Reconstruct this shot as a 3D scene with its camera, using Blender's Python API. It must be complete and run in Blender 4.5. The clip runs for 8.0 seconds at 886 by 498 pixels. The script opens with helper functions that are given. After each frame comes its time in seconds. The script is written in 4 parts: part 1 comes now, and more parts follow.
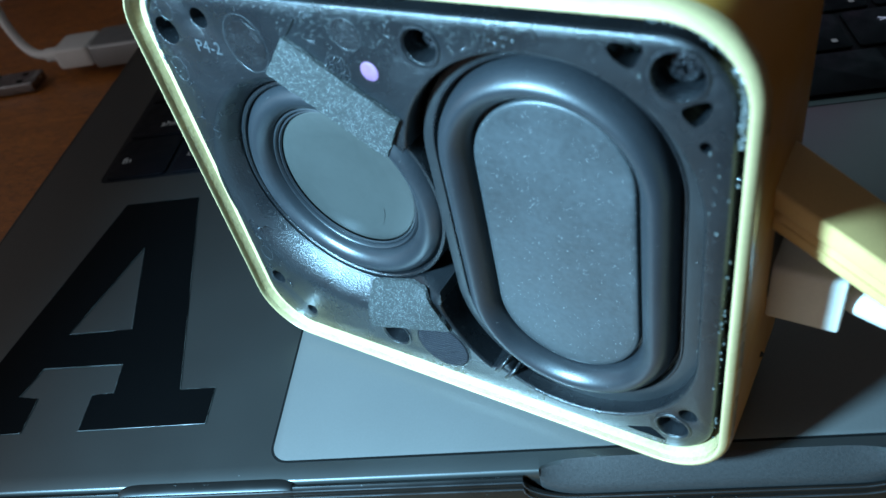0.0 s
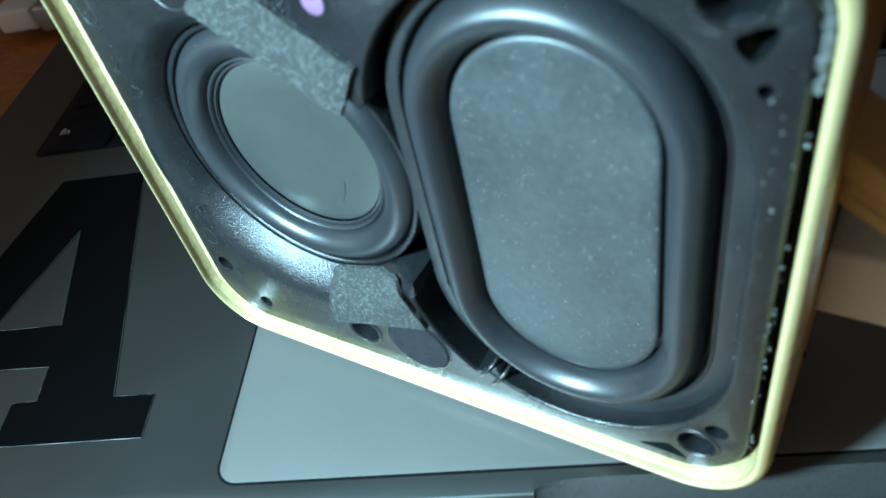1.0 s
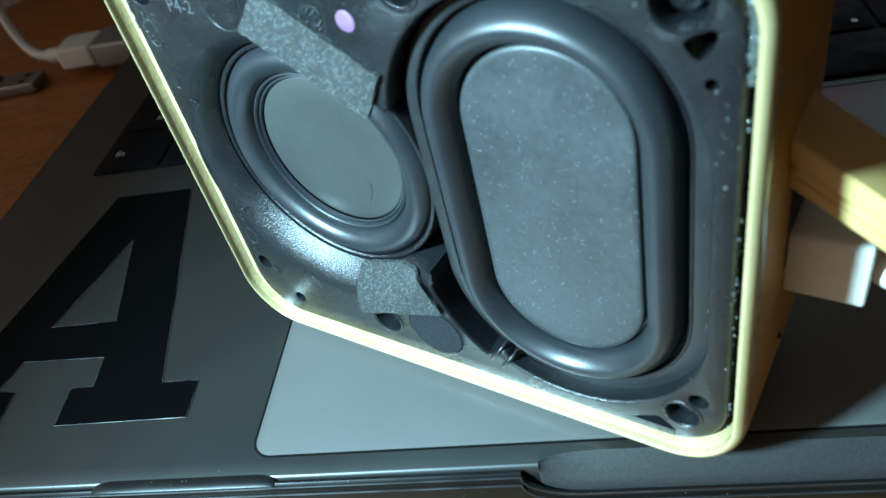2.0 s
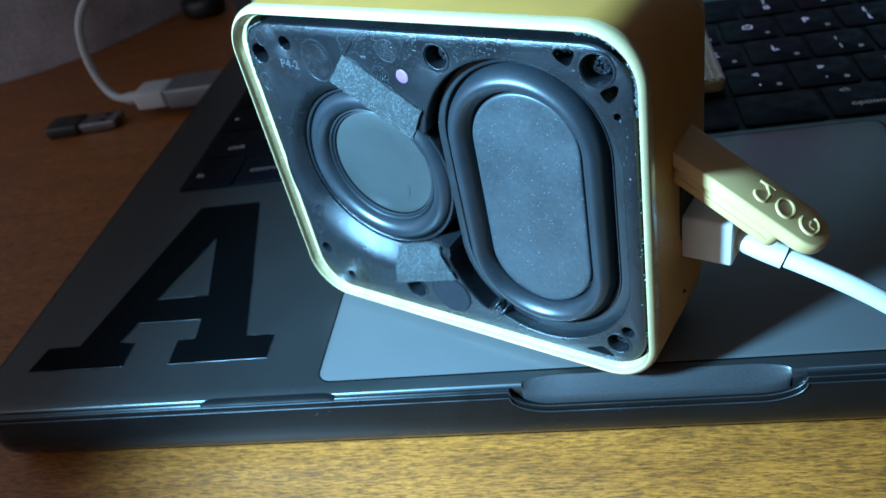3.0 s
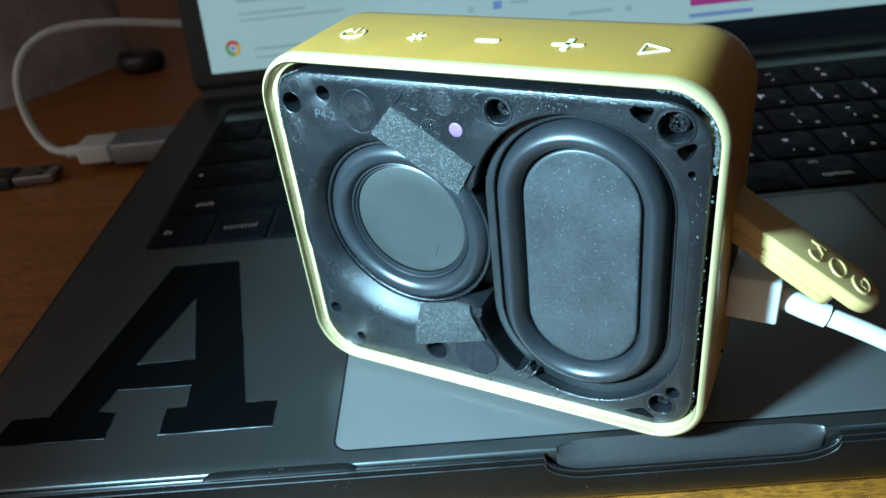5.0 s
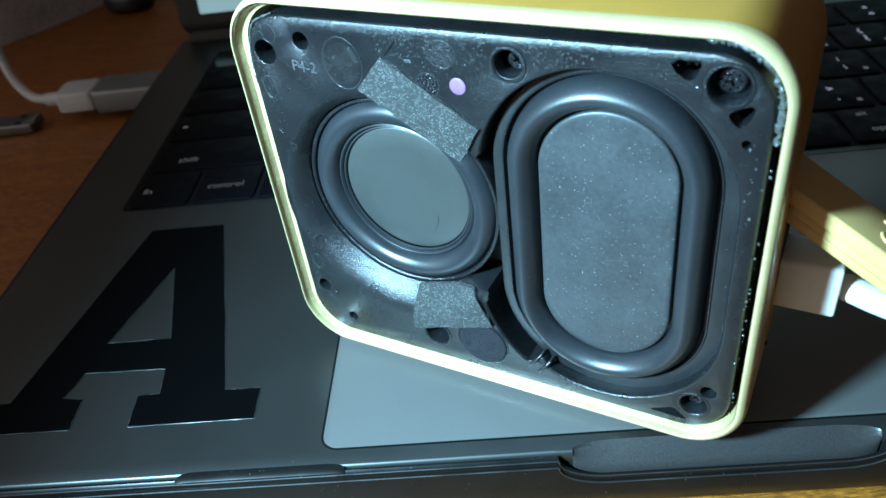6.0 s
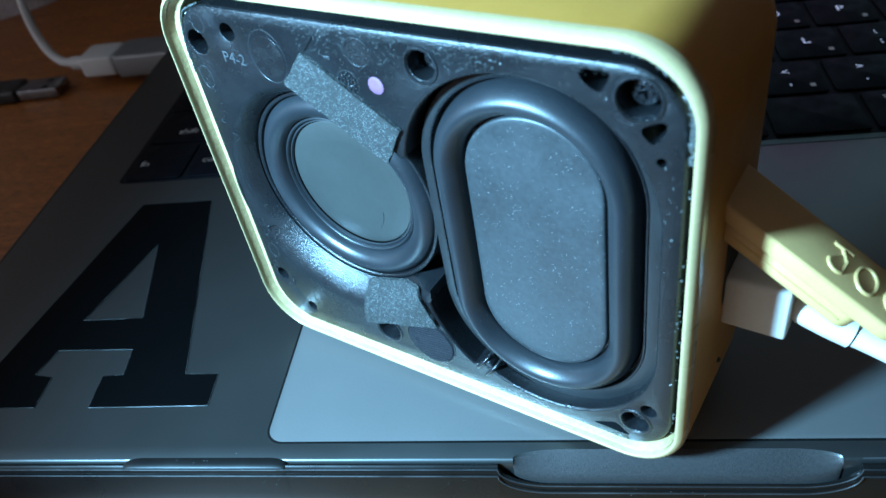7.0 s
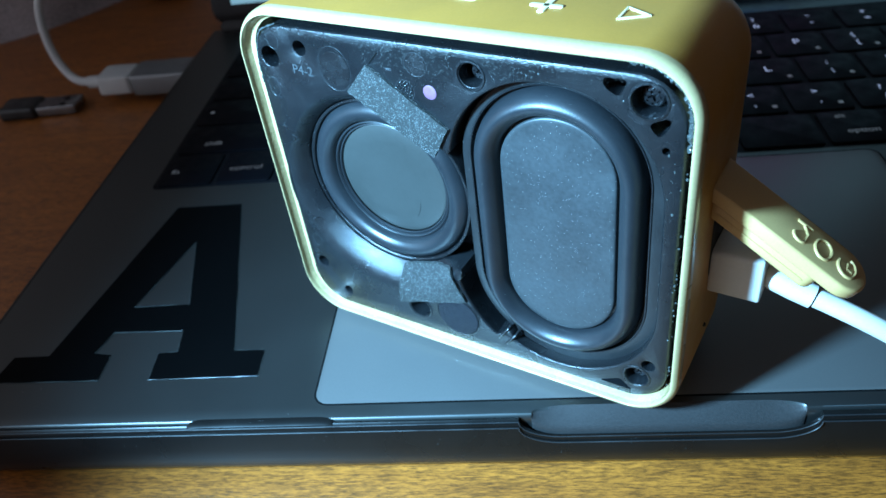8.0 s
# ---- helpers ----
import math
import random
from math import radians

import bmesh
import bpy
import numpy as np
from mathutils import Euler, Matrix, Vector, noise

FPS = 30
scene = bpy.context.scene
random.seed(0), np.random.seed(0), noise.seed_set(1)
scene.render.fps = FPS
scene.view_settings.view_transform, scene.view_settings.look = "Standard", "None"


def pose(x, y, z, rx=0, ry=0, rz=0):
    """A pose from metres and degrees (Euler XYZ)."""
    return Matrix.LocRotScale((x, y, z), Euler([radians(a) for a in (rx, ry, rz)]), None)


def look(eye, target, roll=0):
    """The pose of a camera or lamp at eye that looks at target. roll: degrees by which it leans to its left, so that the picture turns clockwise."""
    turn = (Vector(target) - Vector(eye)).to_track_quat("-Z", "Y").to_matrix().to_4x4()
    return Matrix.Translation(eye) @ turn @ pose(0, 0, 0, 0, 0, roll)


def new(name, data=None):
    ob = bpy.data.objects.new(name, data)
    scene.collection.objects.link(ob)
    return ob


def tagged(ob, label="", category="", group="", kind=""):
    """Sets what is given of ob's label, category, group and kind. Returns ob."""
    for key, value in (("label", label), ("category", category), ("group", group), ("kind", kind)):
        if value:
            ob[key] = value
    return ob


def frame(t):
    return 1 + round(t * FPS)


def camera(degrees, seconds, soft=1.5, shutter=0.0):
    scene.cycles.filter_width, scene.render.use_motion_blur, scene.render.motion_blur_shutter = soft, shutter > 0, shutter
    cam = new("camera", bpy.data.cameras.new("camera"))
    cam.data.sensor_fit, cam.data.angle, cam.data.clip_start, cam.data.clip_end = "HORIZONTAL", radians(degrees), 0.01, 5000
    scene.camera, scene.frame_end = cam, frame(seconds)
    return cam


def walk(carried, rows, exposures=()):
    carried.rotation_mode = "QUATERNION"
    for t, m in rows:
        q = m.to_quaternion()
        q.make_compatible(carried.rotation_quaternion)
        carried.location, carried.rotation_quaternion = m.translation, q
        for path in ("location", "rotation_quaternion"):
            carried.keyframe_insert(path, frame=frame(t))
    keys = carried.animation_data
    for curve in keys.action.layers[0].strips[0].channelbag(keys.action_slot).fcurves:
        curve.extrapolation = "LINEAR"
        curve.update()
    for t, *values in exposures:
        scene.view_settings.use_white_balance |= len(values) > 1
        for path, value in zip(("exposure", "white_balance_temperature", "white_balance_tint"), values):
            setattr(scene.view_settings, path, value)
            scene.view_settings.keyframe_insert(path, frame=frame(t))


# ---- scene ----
cam = camera(59.65, 8.0)
PATH = [
    (0, (0.01599, -0.07715, 0.10461), (-0.01812, 0.06848, -0.02817), -14.17),
    (0.5, (0.01603, -0.06945, 0.09917), (-0.01591, 0.07553, -0.03484), -14.09),
    (1, (0.01422, -0.06153, 0.09134), (-0.01708, 0.07964, -0.04683), -14.37),
    (1.2, (0.01453, -0.06171, 0.09022), (-0.01830, 0.07889, -0.04825), -15.09),
    (2.3, (0.02215, -0.08745, 0.10144), (-0.01702, 0.06381, -0.0234), -14.95),
    (2.5, (0.02501, -0.09857, 0.10787), (-0.01498, 0.05359, -0.01562), -15.05),
    (2.7, (0.02488, -0.11003, 0.11128), (-0.01625, 0.04236, -0.01215), -14.87),
    (3, (0.02432, -0.11989, 0.11531), (-0.01459, 0.03672, -0.00284), -13.46),
    (3.2, (0.02192, -0.12140, 0.11661), (-0.01464, 0.03937, -0.00123), -12.62),
    (3.5, (0.01654, -0.11936, 0.1131), (-0.01431, 0.04436, 0.00245), -10.78),
    (4, (0.00957, -0.12076, 0.11547), (-0.01331, 0.0462, 0.00776), -9.29),
    (4.5, (0.00533, -0.12033, 0.12017), (-0.01079, 0.04871, 0.01451), -8.57),
    (4.7, (0.00044, -0.1209, 0.1183), (-0.0128, 0.04795, 0.01194), -7.74),
    (5.8, (-0.00479, -0.10155, 0.10936), (-0.01475, 0.06091, -0.00686), -7.24),
    (6, (-0.00174, -0.09821, 0.10842), (-0.01708, 0.06119, -0.01141), -8.08),
    (6.2, (0.00386, -0.09511, 0.10934), (-0.01781, 0.06186, -0.01509), -9.08),
    (6.5, (0.01677, -0.0872, 0.10727), (-0.01375, 0.06435, -0.01962), -10.67),
    (7, (0.01916, -0.08817, 0.10878), (-0.01478, 0.06234, -0.01848), -10.98),
    (7.3, (0.01666, -0.09975, 0.11608), (-0.01521, 0.05444, -0.01114), -10.34),
    (7.5, (0.01526, -0.10514, 0.11721), (-0.0149, 0.04906, -0.00653), -9.95),
    (8, (0.01028, -0.11181, 0.11812), (-0.01433, 0.0444, -0.00432), -8.43),
]
cam.data.dof.use_dof, cam.data.dof.focus_distance, cam.data.dof.aperture_fstop = True, 0.132, 31.0
walk(cam, [(t, look(eye, target, roll)) for t, eye, target, roll in PATH],
     [(0.0, 0.0, 6350, 10), (0.5, 0.0, 7500, 10), (1.0, 0.0, 7700, 10), (2.5, 0.0, 7500, 10), (2.7, 0.0, 6300, 10), (2.85, 0.0, 5650, 10), (3.0, 0.0, 5500, 10), (3.5, 0.0, 5650, 10), (4.0, 0.0, 6850, 10),
      (4.5, 0.0, 7050, 10), (6.0, 0.0, 6900, 10), (6.5, 0.0, 6050, 10), (7.0, 0.0, 5850, 10), (7.5, 0.0, 5650, 10), (8.0, 0.0, 5650, 10)])

# ---------------------------------------------------------------- world and lights
world = bpy.data.worlds.new("dim_room")
scene.world = world
world.use_nodes = True
world.node_tree.nodes["Background"].inputs[0].default_value = (0.66, 0.63, 0.63, 1)
world.node_tree.nodes["Background"].inputs[1].default_value = 1.0

lamp_data = bpy.data.lights.new("work_lamp", "SPOT")
lamp_data.energy = 14.0
lamp_data.color = (0.425, 0.92, 1.31)
lamp_data.shadow_soft_size = 0.013
lamp_data.spot_size = radians(63)
lamp_data.spot_blend = 1.0
lamp = new("work_lamp", lamp_data)
lamp.matrix_world = look((-0.133, -0.116, 0.138), (-0.007, 0.006, 0.036))


# ---------------------------------------------------------------- materials
def nodes_of(name):
    m = bpy.data.materials.new(name)
    m.use_nodes = True
    nt = m.node_tree
    return m, nt, nt.nodes, nt.links, nt.nodes["Principled BSDF"]


def surface(name, base, rough=0.5, metal=0.0, vary=0.15, scale=60.0, fine=900.0, bump=0.15, depth=0.0001,
            rough_vary=0.12, coat=0.0, specks=0.0, speck_scale=700.0, speck_size=0.12, stretch=(1, 1, 1), spec=0.5, few=0.62, ior=1.5):
    """A procedural surface: large and fine variation of tone and gloss, fine relief, and pale specks for dusty surfaces
    and painted glints.
    """
    m, nt, nd, ln, b = nodes_of(name)
    tc = nd.new("ShaderNodeTexCoord")
    mp = nd.new("ShaderNodeMapping")
    mp.inputs["Scale"].default_value = stretch
    ln.new(tc.outputs["Object"], mp.inputs["Vector"])
    big = nd.new("ShaderNodeTexNoise")
    big.inputs["Scale"].default_value, big.inputs["Detail"].default_value = scale, 5
    small = nd.new("ShaderNodeTexNoise")
    small.inputs["Scale"].default_value, small.inputs["Detail"].default_value = fine, 3
    ln.new(mp.outputs[0], big.inputs["Vector"]), ln.new(mp.outputs[0], small.inputs["Vector"])
    mix = nd.new("ShaderNodeMath")
    mix.operation = "MULTIPLY_ADD"
    mix.inputs[1].default_value = 0.5
    half = nd.new("ShaderNodeMath")
    half.operation = "MULTIPLY"
    half.inputs[1].default_value = 0.5
    ln.new(small.outputs[0], half.inputs[0])
    ln.new(big.outputs[0], mix.inputs[0]), ln.new(half.outputs[0], mix.inputs[2])
    ramp = nd.new("ShaderNodeMapRange")
    ramp.inputs[1].default_value, ramp.inputs[2].default_value = 0.3, 0.7
    ramp.inputs[3].default_value, ramp.inputs[4].default_value = 1 - vary, 1 + vary
    ln.new(mix.outputs[0], ramp.inputs[0])
    col = nd.new("ShaderNodeVectorMath")
    col.operation = "SCALE"
    col.inputs[0].default_value = base
    ln.new(ramp.outputs[0], col.inputs["Scale"])
    out = col.outputs[0]
    if specks:
        vor = nd.new("ShaderNodeTexVoronoi")
        vor.inputs["Scale"].default_value = speck_scale
        ln.new(tc.outputs["Object"], vor.inputs["Vector"])
        thin = nd.new("ShaderNodeTexNoise")
        thin.inputs["Scale"].default_value = speck_scale * 0.37
        ln.new(tc.outputs["Object"], thin.inputs["Vector"])
        near = nd.new("ShaderNodeMath")
        near.operation, near.inputs[1].default_value = "LESS_THAN", speck_size
        ln.new(vor.outputs["Distance"], near.inputs[0])
        some = nd.new("ShaderNodeMath")
        some.operation, some.inputs[1].default_value = "GREATER_THAN", few
        ln.new(thin.outputs[0], some.inputs[0])
        both = nd.new("ShaderNodeMath")
        both.operation = "MULTIPLY"
        ln.new(near.outputs[0], both.inputs[0]), ln.new(some.outputs[0], both.inputs[1])
        amount = nd.new("ShaderNodeMath")
        amount.operation, amount.inputs[1].default_value = "MULTIPLY", specks
        ln.new(both.outputs[0], amount.inputs[0])
        mc = nd.new("ShaderNodeMix")
        mc.data_type = "RGBA"
        ln.new(amount.outputs[0], mc.inputs[0])
        ln.new(out, mc.inputs[6])
        mc.inputs[7].default_value = (0.6, 0.62, 0.62, 1)
        out = mc.outputs[2]
    ln.new(out, b.inputs["Base Color"])
    rr_ = nd.new("ShaderNodeMapRange")
    rr_.inputs[1].default_value, rr_.inputs[2].default_value = 0.3, 0.7
    rr_.inputs[3].default_value, rr_.inputs[4].default_value = max(0.03, rough - rough_vary), min(1, rough + rough_vary)
    ln.new(big.outputs[0], rr_.inputs[0])
    ln.new(rr_.outputs[0], b.inputs["Roughness"])
    b.inputs["Metallic"].default_value = metal
    b.inputs["Specular IOR Level"].default_value = spec
    b.inputs["IOR"].default_value = ior
    b.inputs["Coat Weight"].default_value = coat
    b.inputs["Coat Roughness"].default_value = 0.15
    if bump:
        bp = nd.new("ShaderNodeBump")
        bp.inputs["Strength"].default_value, bp.inputs["Distance"].default_value = bump, depth
        ln.new(small.outputs[0], bp.inputs["Height"])
        ln.new(bp.outputs[0], b.inputs["Normal"])
    return m


def glow(name, color, strength):
    m, nt, nd, ln, b = nodes_of(name)
    b.inputs["Base Color"].default_value = (0.02, 0.02, 0.02, 1)
    b.inputs["Roughness"].default_value = 0.3
    b.inputs["Emission Color"].default_value = (*color, 1)
    b.inputs["Emission Strength"].default_value = strength
    return m


GOLD = surface("champagne_plastic", (0.46, 0.226, 0.038), 0.40, 0.0, 0.08, 80, 2500, 0.12, 0.00004)
GOLD_RUBBER = surface("champagne_silicone", (0.52, 0.335, 0.125), 0.5, 0.0, 0.07, 120, 2500, 0.15, 0.00004)
# Gold button marks, coloured pale to stand for their white glints.
BUTTON = surface("button_glint_plastic", (0.85, 0.70, 0.40), 0.14, 0.0, 0.04, 150, 1500, 0.0)
# Lip: the shell's gold painted paler for light on it; strip: its own cream.
CREAM = surface("pale_lit_lip_and_strip", (0.365, 0.275, 0.135), 0.26, 0.0, 0.10, 150, 1500, 0.2, 0.00006, 0.06, spec=0.9)
# The pale specks in PANEL and SPARKLE are painted glints on the grain.
PANEL = surface("black_moulded_plastic", (0.0062, 0.0067, 0.0077), 0.29, 0.0, 0.3, 140, 4200, 0.8, 0.00012, 0.06,
                specks=0.16, speck_scale=2600, speck_size=0.12, few=0.56, spec=0.5, ior=1.5)
SPARKLE = surface("sparkling_grained_plastic", (0.0058, 0.0062, 0.007), 0.27, 0.0, 0.3, 300, 3600, 0.8, 0.00015, 0.08,
                  specks=0.24, speck_scale=3400, speck_size=0.15, few=0.52, spec=0.6)
PALE_MARK = surface("pale_moulded_mark", (0.046, 0.048, 0.05), 0.35, 0.0, 0.3, 300, 4200, 0.3)
PANEL_ROUGH = surface("grained_black_plastic", (0.014, 0.015, 0.017), 0.28, 0.0, 0.3, 300, 4200, 1.0, 0.0002, 0.1)
RUBBER = surface("black_rubber_surround", (0.0125, 0.0136, 0.0158), 0.38, 0.0, 0.2, 90, 2600, 0.25, 0.00006, 0.07,
                 specks=0.4, speck_scale=1500, speck_size=0.05, few=0.56)
FLANGE = surface("dusty_black_flange", (0.0115, 0.0122, 0.013), 0.34, 0.0, 0.25, 150, 2600, 0.3, 0.00008, 0.08,
                 specks=0.45, speck_scale=1300, speck_size=0.06, few=0.54)
PLATE = surface("black_satin_cone", (0.0258, 0.028, 0.0297), 0.44, 0.0, 0.32, 110, 1500, 0.25, 0.00006, 0.08,
                specks=0.48, speck_scale=2100, speck_size=0.10, few=0.49)
CONE = surface("smooth_black_cone", (0.0285, 0.0298, 0.0275), 0.42, 0.0, 0.10, 60, 1200, 0.08, 0.00004, 0.06)
DEEP = surface("dark_inner_plastic", (0.008, 0.008, 0.009), 0.5, 0.0, 0.2, 200, 2000, 0.2)
FOAM = surface("dark_grey_foam_tape", (0.026, 0.0275, 0.026), 0.7, 0.0, 0.7, 4300, 9000, 1.0, 0.0003, 0.05, specks=0.34, speck_scale=5200, speck_size=0.30, few=0.47, spec=0.3)
SCREW = surface("dark_screw_steel", (0.035, 0.035, 0.038), 0.26, 0.8, 0.3, 500, 3000, 0.5)
GLUE = surface("clear_glue", (0.055, 0.06, 0.058), 0.12, 0.0, 0.5, 900, 2500, 0.8, 0.0003, 0.08)
LILAC = surface("lilac_paint", (0.145, 0.066, 0.125), 0.45, 0.0, 0.1, 900, 2500, 0.2)
MESH_CLOTH = surface("fine_black_mesh", (0.006, 0.006, 0.008), 0.6, 0.0, 0.3, 900, 6000, 0.5, 0.0001, spec=0.15)
THREAD = surface("dark_woven_thread", (0.015, 0.015, 0.019), 0.5, 0.0, 0.3, 900, 6000, 0.3)
AMBER = surface("amber_gold_ledge", (0.40, 0.30, 0.145), 0.24, 0.0, 0.2, 200, 1600, 0.3, 0.0002, 0.08, spec=0.8)
SCOOP = surface("grained_dark_aluminium", (0.05, 0.046, 0.045), 0.5, 0.6, 0.15, 2500, 5200, 0.5, 0.00006, 0.04, spec=0.25)
EDGE = surface("edge_highlight_metal", (0.085, 0.088, 0.09), 0.4, 0.5, 0.1, 60, 2500, 0.1)
ALU = surface("grey_anodised_aluminium", (0.098, 0.100, 0.097), 0.405, 0.95, 0.06, 25, 4000, 0.2, 0.00003, 0.03,
              specks=0.3, speck_scale=300, speck_size=0.04, spec=0.25)
PAD = surface("grey_trackpad_glass", (0.150, 0.144, 0.137), 0.40, 0.6, 0.05, 22, 3000, 0.05, 0.00002, 0.04,
              specks=0.35, speck_scale=280, speck_size=0.035, spec=0.2)
GROOVE = surface("dark_gap", (0.003, 0.003, 0.003), 0.7, 0.0, 0.1, 200, 2000, 0.0, spec=0.1)
BED = surface("dark_keyboard_bed", (0.006, 0.0055, 0.007), 0.6, 0.0, 0.1, 60, 3000, 0.1, spec=0.12)
VINYL = surface("black_vinyl", (0.0008, 0.0008, 0.0009), 0.6, 0.0, 0.08, 40, 2500, 0.1, 0.00004, 0.02, spec=0.035)
CUT_EDGE = surface("vinyl_edge_highlight", (0.055, 0.056, 0.052), 0.4, 0.0, 0.7, 260, 2500, 0.3)
CASE = surface("glossy_black_case", (0.0045, 0.0042, 0.004), 0.30, 0.0, 0.2, 90, 1800, 0.06, 0.00004, 0.05, spec=0.3,
               specks=0.22, speck_scale=900, speck_size=0.06, few=0.56)
KEY = surface("black_key_plastic", (0.0022, 0.0022, 0.0036), 0.55, 0.0, 0.15, 200, 4000, 0.3, spec=0.07)
BEZEL = surface("black_screen_glass", (0.006, 0.006, 0.007), 0.14, 0.0, 0.1, 50, 1500, 0.0, spec=0.2)
WHITE = surface("white_cable_plastic", (0.60, 0.575, 0.52), 0.4, 0.0, 0.05, 120, 1500, 0.05)
# White cable plastic greyed to stand for the weaker light at the far left.
DIM_WHITE = surface("dimmed_white_cable", (0.54, 0.55, 0.55), 0.5, 0.0, 0.08, 120, 1500, 0.05)
GREY_AL = surface("grey_adapter_metal", (0.22, 0.23, 0.24), 0.4, 0.5, 0.06, 120, 2500, 0.1)
STEEL = surface("worn_plug_steel", (0.24, 0.24, 0.25), 0.22, 0.95, 0.15, 250, 2500, 0.15)
BLACK_PL = surface("black_stick_plastic", (0.014, 0.014, 0.015), 0.4, 0.0, 0.2, 150, 2500, 0.2)
CLOTH = surface("dark_cloth", (0.50, 0.47, 0.49), 0.9, 0.0, 0.5, 45, 900, 0.6, 0.0006)
WALL = surface("dim_wall", (0.36, 0.345, 0.34), 0.9, 0.0, 0.2, 6, 300, 0.3)
# Plain printed legends; emission stands in for the light falling on them.
LEGEND = glow("legend_print_glow", (0.62, 0.72, 1.0), 0.55)
LEGEND_DIM = glow("dim_legend_print_glow", (0.7, 0.75, 0.8), 0.10)
SCREEN = glow("lit_screen", (0.225, 0.41, 0.475), 1.0)
SCREEN_GREY = glow("screen_grey", (0.165, 0.305, 0.36), 1.0)
SCREEN_DARK = glow("screen_dark", (0.02, 0.06, 0.07), 1.0)
SCREEN_PINK = glow("screen_magenta", (0.22, 0.004, 0.155), 1.0)
SCREEN_BLUE = glow("screen_blue", (0.08, 0.17, 0.42), 1.0)
SCREEN_RED = glow("screen_red", (0.30, 0.05, 0.05), 1.0)
SCREEN_GREEN = glow("screen_green", (0.06, 0.22, 0.08), 1.0)
SCREEN_YELLOW = glow("screen_yellow", (0.36, 0.27, 0.06), 1.0)
SCREEN_WHITE = glow("screen_white", (0.45, 0.60, 0.66), 1.0)


def wood_material():
    m, nt, nd, ln, b = nodes_of("varnished_wood")
    tc = nd.new("ShaderNodeTexCoord")
    mp = nd.new("ShaderNodeMapping")
    mp.inputs["Scale"].default_value = (22, 130, 60)
    mp.inputs["Rotation"].default_value = (0, 0, radians(1.5))
    ln.new(tc.outputs["Object"], mp.inputs["Vector"])
    broad = nd.new("ShaderNodeTexNoise")
    broad.inputs["Scale"].default_value, broad.inputs["Detail"].default_value, broad.inputs["Distortion"].default_value = 1.6, 6, 0.6
    ln.new(mp.outputs[0], broad.inputs["Vector"])
    mp2 = nd.new("ShaderNodeMapping")
    mp2.inputs["Scale"].default_value = (380, 3000, 700)
    mp2.inputs["Rotation"].default_value = (0, 0, radians(1.5))
    ln.new(tc.outputs["Object"], mp2.inputs["Vector"])
    pores = nd.new("ShaderNodeTexNoise")
    pores.inputs["Scale"].default_value, pores.inputs["Detail"].default_value = 1.0, 9
    ln.new(mp2.outputs[0], pores.inputs["Vector"])
    pores.inputs["Roughness"].default_value = 0.72
    ramp = nd.new("ShaderNodeValToRGB")
    ramp.color_ramp.elements[0].position, ramp.color_ramp.elements[0].color = 0.2, (0.20, 0.060, 0.005, 1)
    ramp.color_ramp.elements[1].position, ramp.color_ramp.elements[1].color = 0.85, (0.39, 0.128, 0.013, 1)
    ln.new(broad.outputs[0], ramp.inputs[0])
    dark = nd.new("ShaderNodeMapRange")
    dark.inputs[1].default_value, dark.inputs[2].default_value = 0.40, 0.60
    dark.inputs[3].default_value, dark.inputs[4].default_value = 0.40, 1.55
    ln.new(pores.outputs[0], dark.inputs[0])
    sc = nd.new("ShaderNodeVectorMath")
    sc.operation = "SCALE"
    ln.new(ramp.outputs[0], sc.inputs[0]), ln.new(dark.outputs[0], sc.inputs["Scale"])
    ln.new(sc.outputs[0], b.inputs["Base Color"])
    b.inputs["Roughness"].default_value = 0.48
    b.inputs["Specular IOR Level"].default_value = 0.75
    bp = nd.new("ShaderNodeBump")
    bp.inputs["Strength"].default_value, bp.inputs["Distance"].default_value = 0.15, 0.0001
    ln.new(pores.outputs[0], bp.inputs["Height"]), ln.new(bp.outputs[0], b.inputs["Normal"])
    return m


WOOD = wood_material()


# ---------------------------------------------------------------- mesh helpers (lengths in millimetres)
def part(name, bm, material, parent=None, label="", sharp=38, smooth=True):
    """Links a bmesh, drawn in millimetres, as one mesh object."""
    bmesh.ops.remove_doubles(bm, verts=bm.verts, dist=0.004)
    bmesh.ops.recalc_face_normals(bm, faces=bm.faces)
    bm.transform(Matrix.Scale(0.001, 4))
    for f in bm.faces:
        f.smooth = smooth
    me = bpy.data.meshes.new(name)
    bm.to_mesh(me)
    bm.free()
    me.materials.append(material)
    if smooth:
        me.set_sharp_from_angle(angle=radians(sharp))
    ob = new(name, me)
    ob.parent = parent
    if label:
        tagged(ob, label)
    return ob


def thing(name, label, category, m=None, group="", kind=""):
    ob = new(name)
    ob.empty_display_size = 0.01
    if m is not None:
        ob.matrix_world = m
    return tagged(ob, label, category, group, kind)


def mm(x, y, z, rx=0, ry=0, rz=0):
    return pose(x / 1000, y / 1000, z / 1000, rx, ry, rz)


def rounded(x0, x1, z0, z1, r, n=8):
    """A rounded rectangle, counter-clockwise, as (x, z) pairs."""
    r = max(0.02, min(r, (x1 - x0) / 2 - 1e-3, (z1 - z0) / 2 - 1e-3))
    pts = []
    for cx, cz, a0 in ((x1 - r, z1 - r, 0), (x0 + r, z1 - r, 90), (x0 + r, z0 + r, 180), (x1 - r, z0 + r, 270)):
        for k in range(n + 1):
            a = radians(a0 + 90 * k / n)
            pts.append((cx + r * math.cos(a), cz + r * math.sin(a)))
    return pts


def circle(cx, cz, r, n=32):
    return [(cx + r * math.cos(2 * math.pi * k / n), cz + r * math.sin(2 * math.pi * k / n)) for k in range(n)]


def upright(pts, y):
    return [Vector((x, y, z)) for x, z in pts]


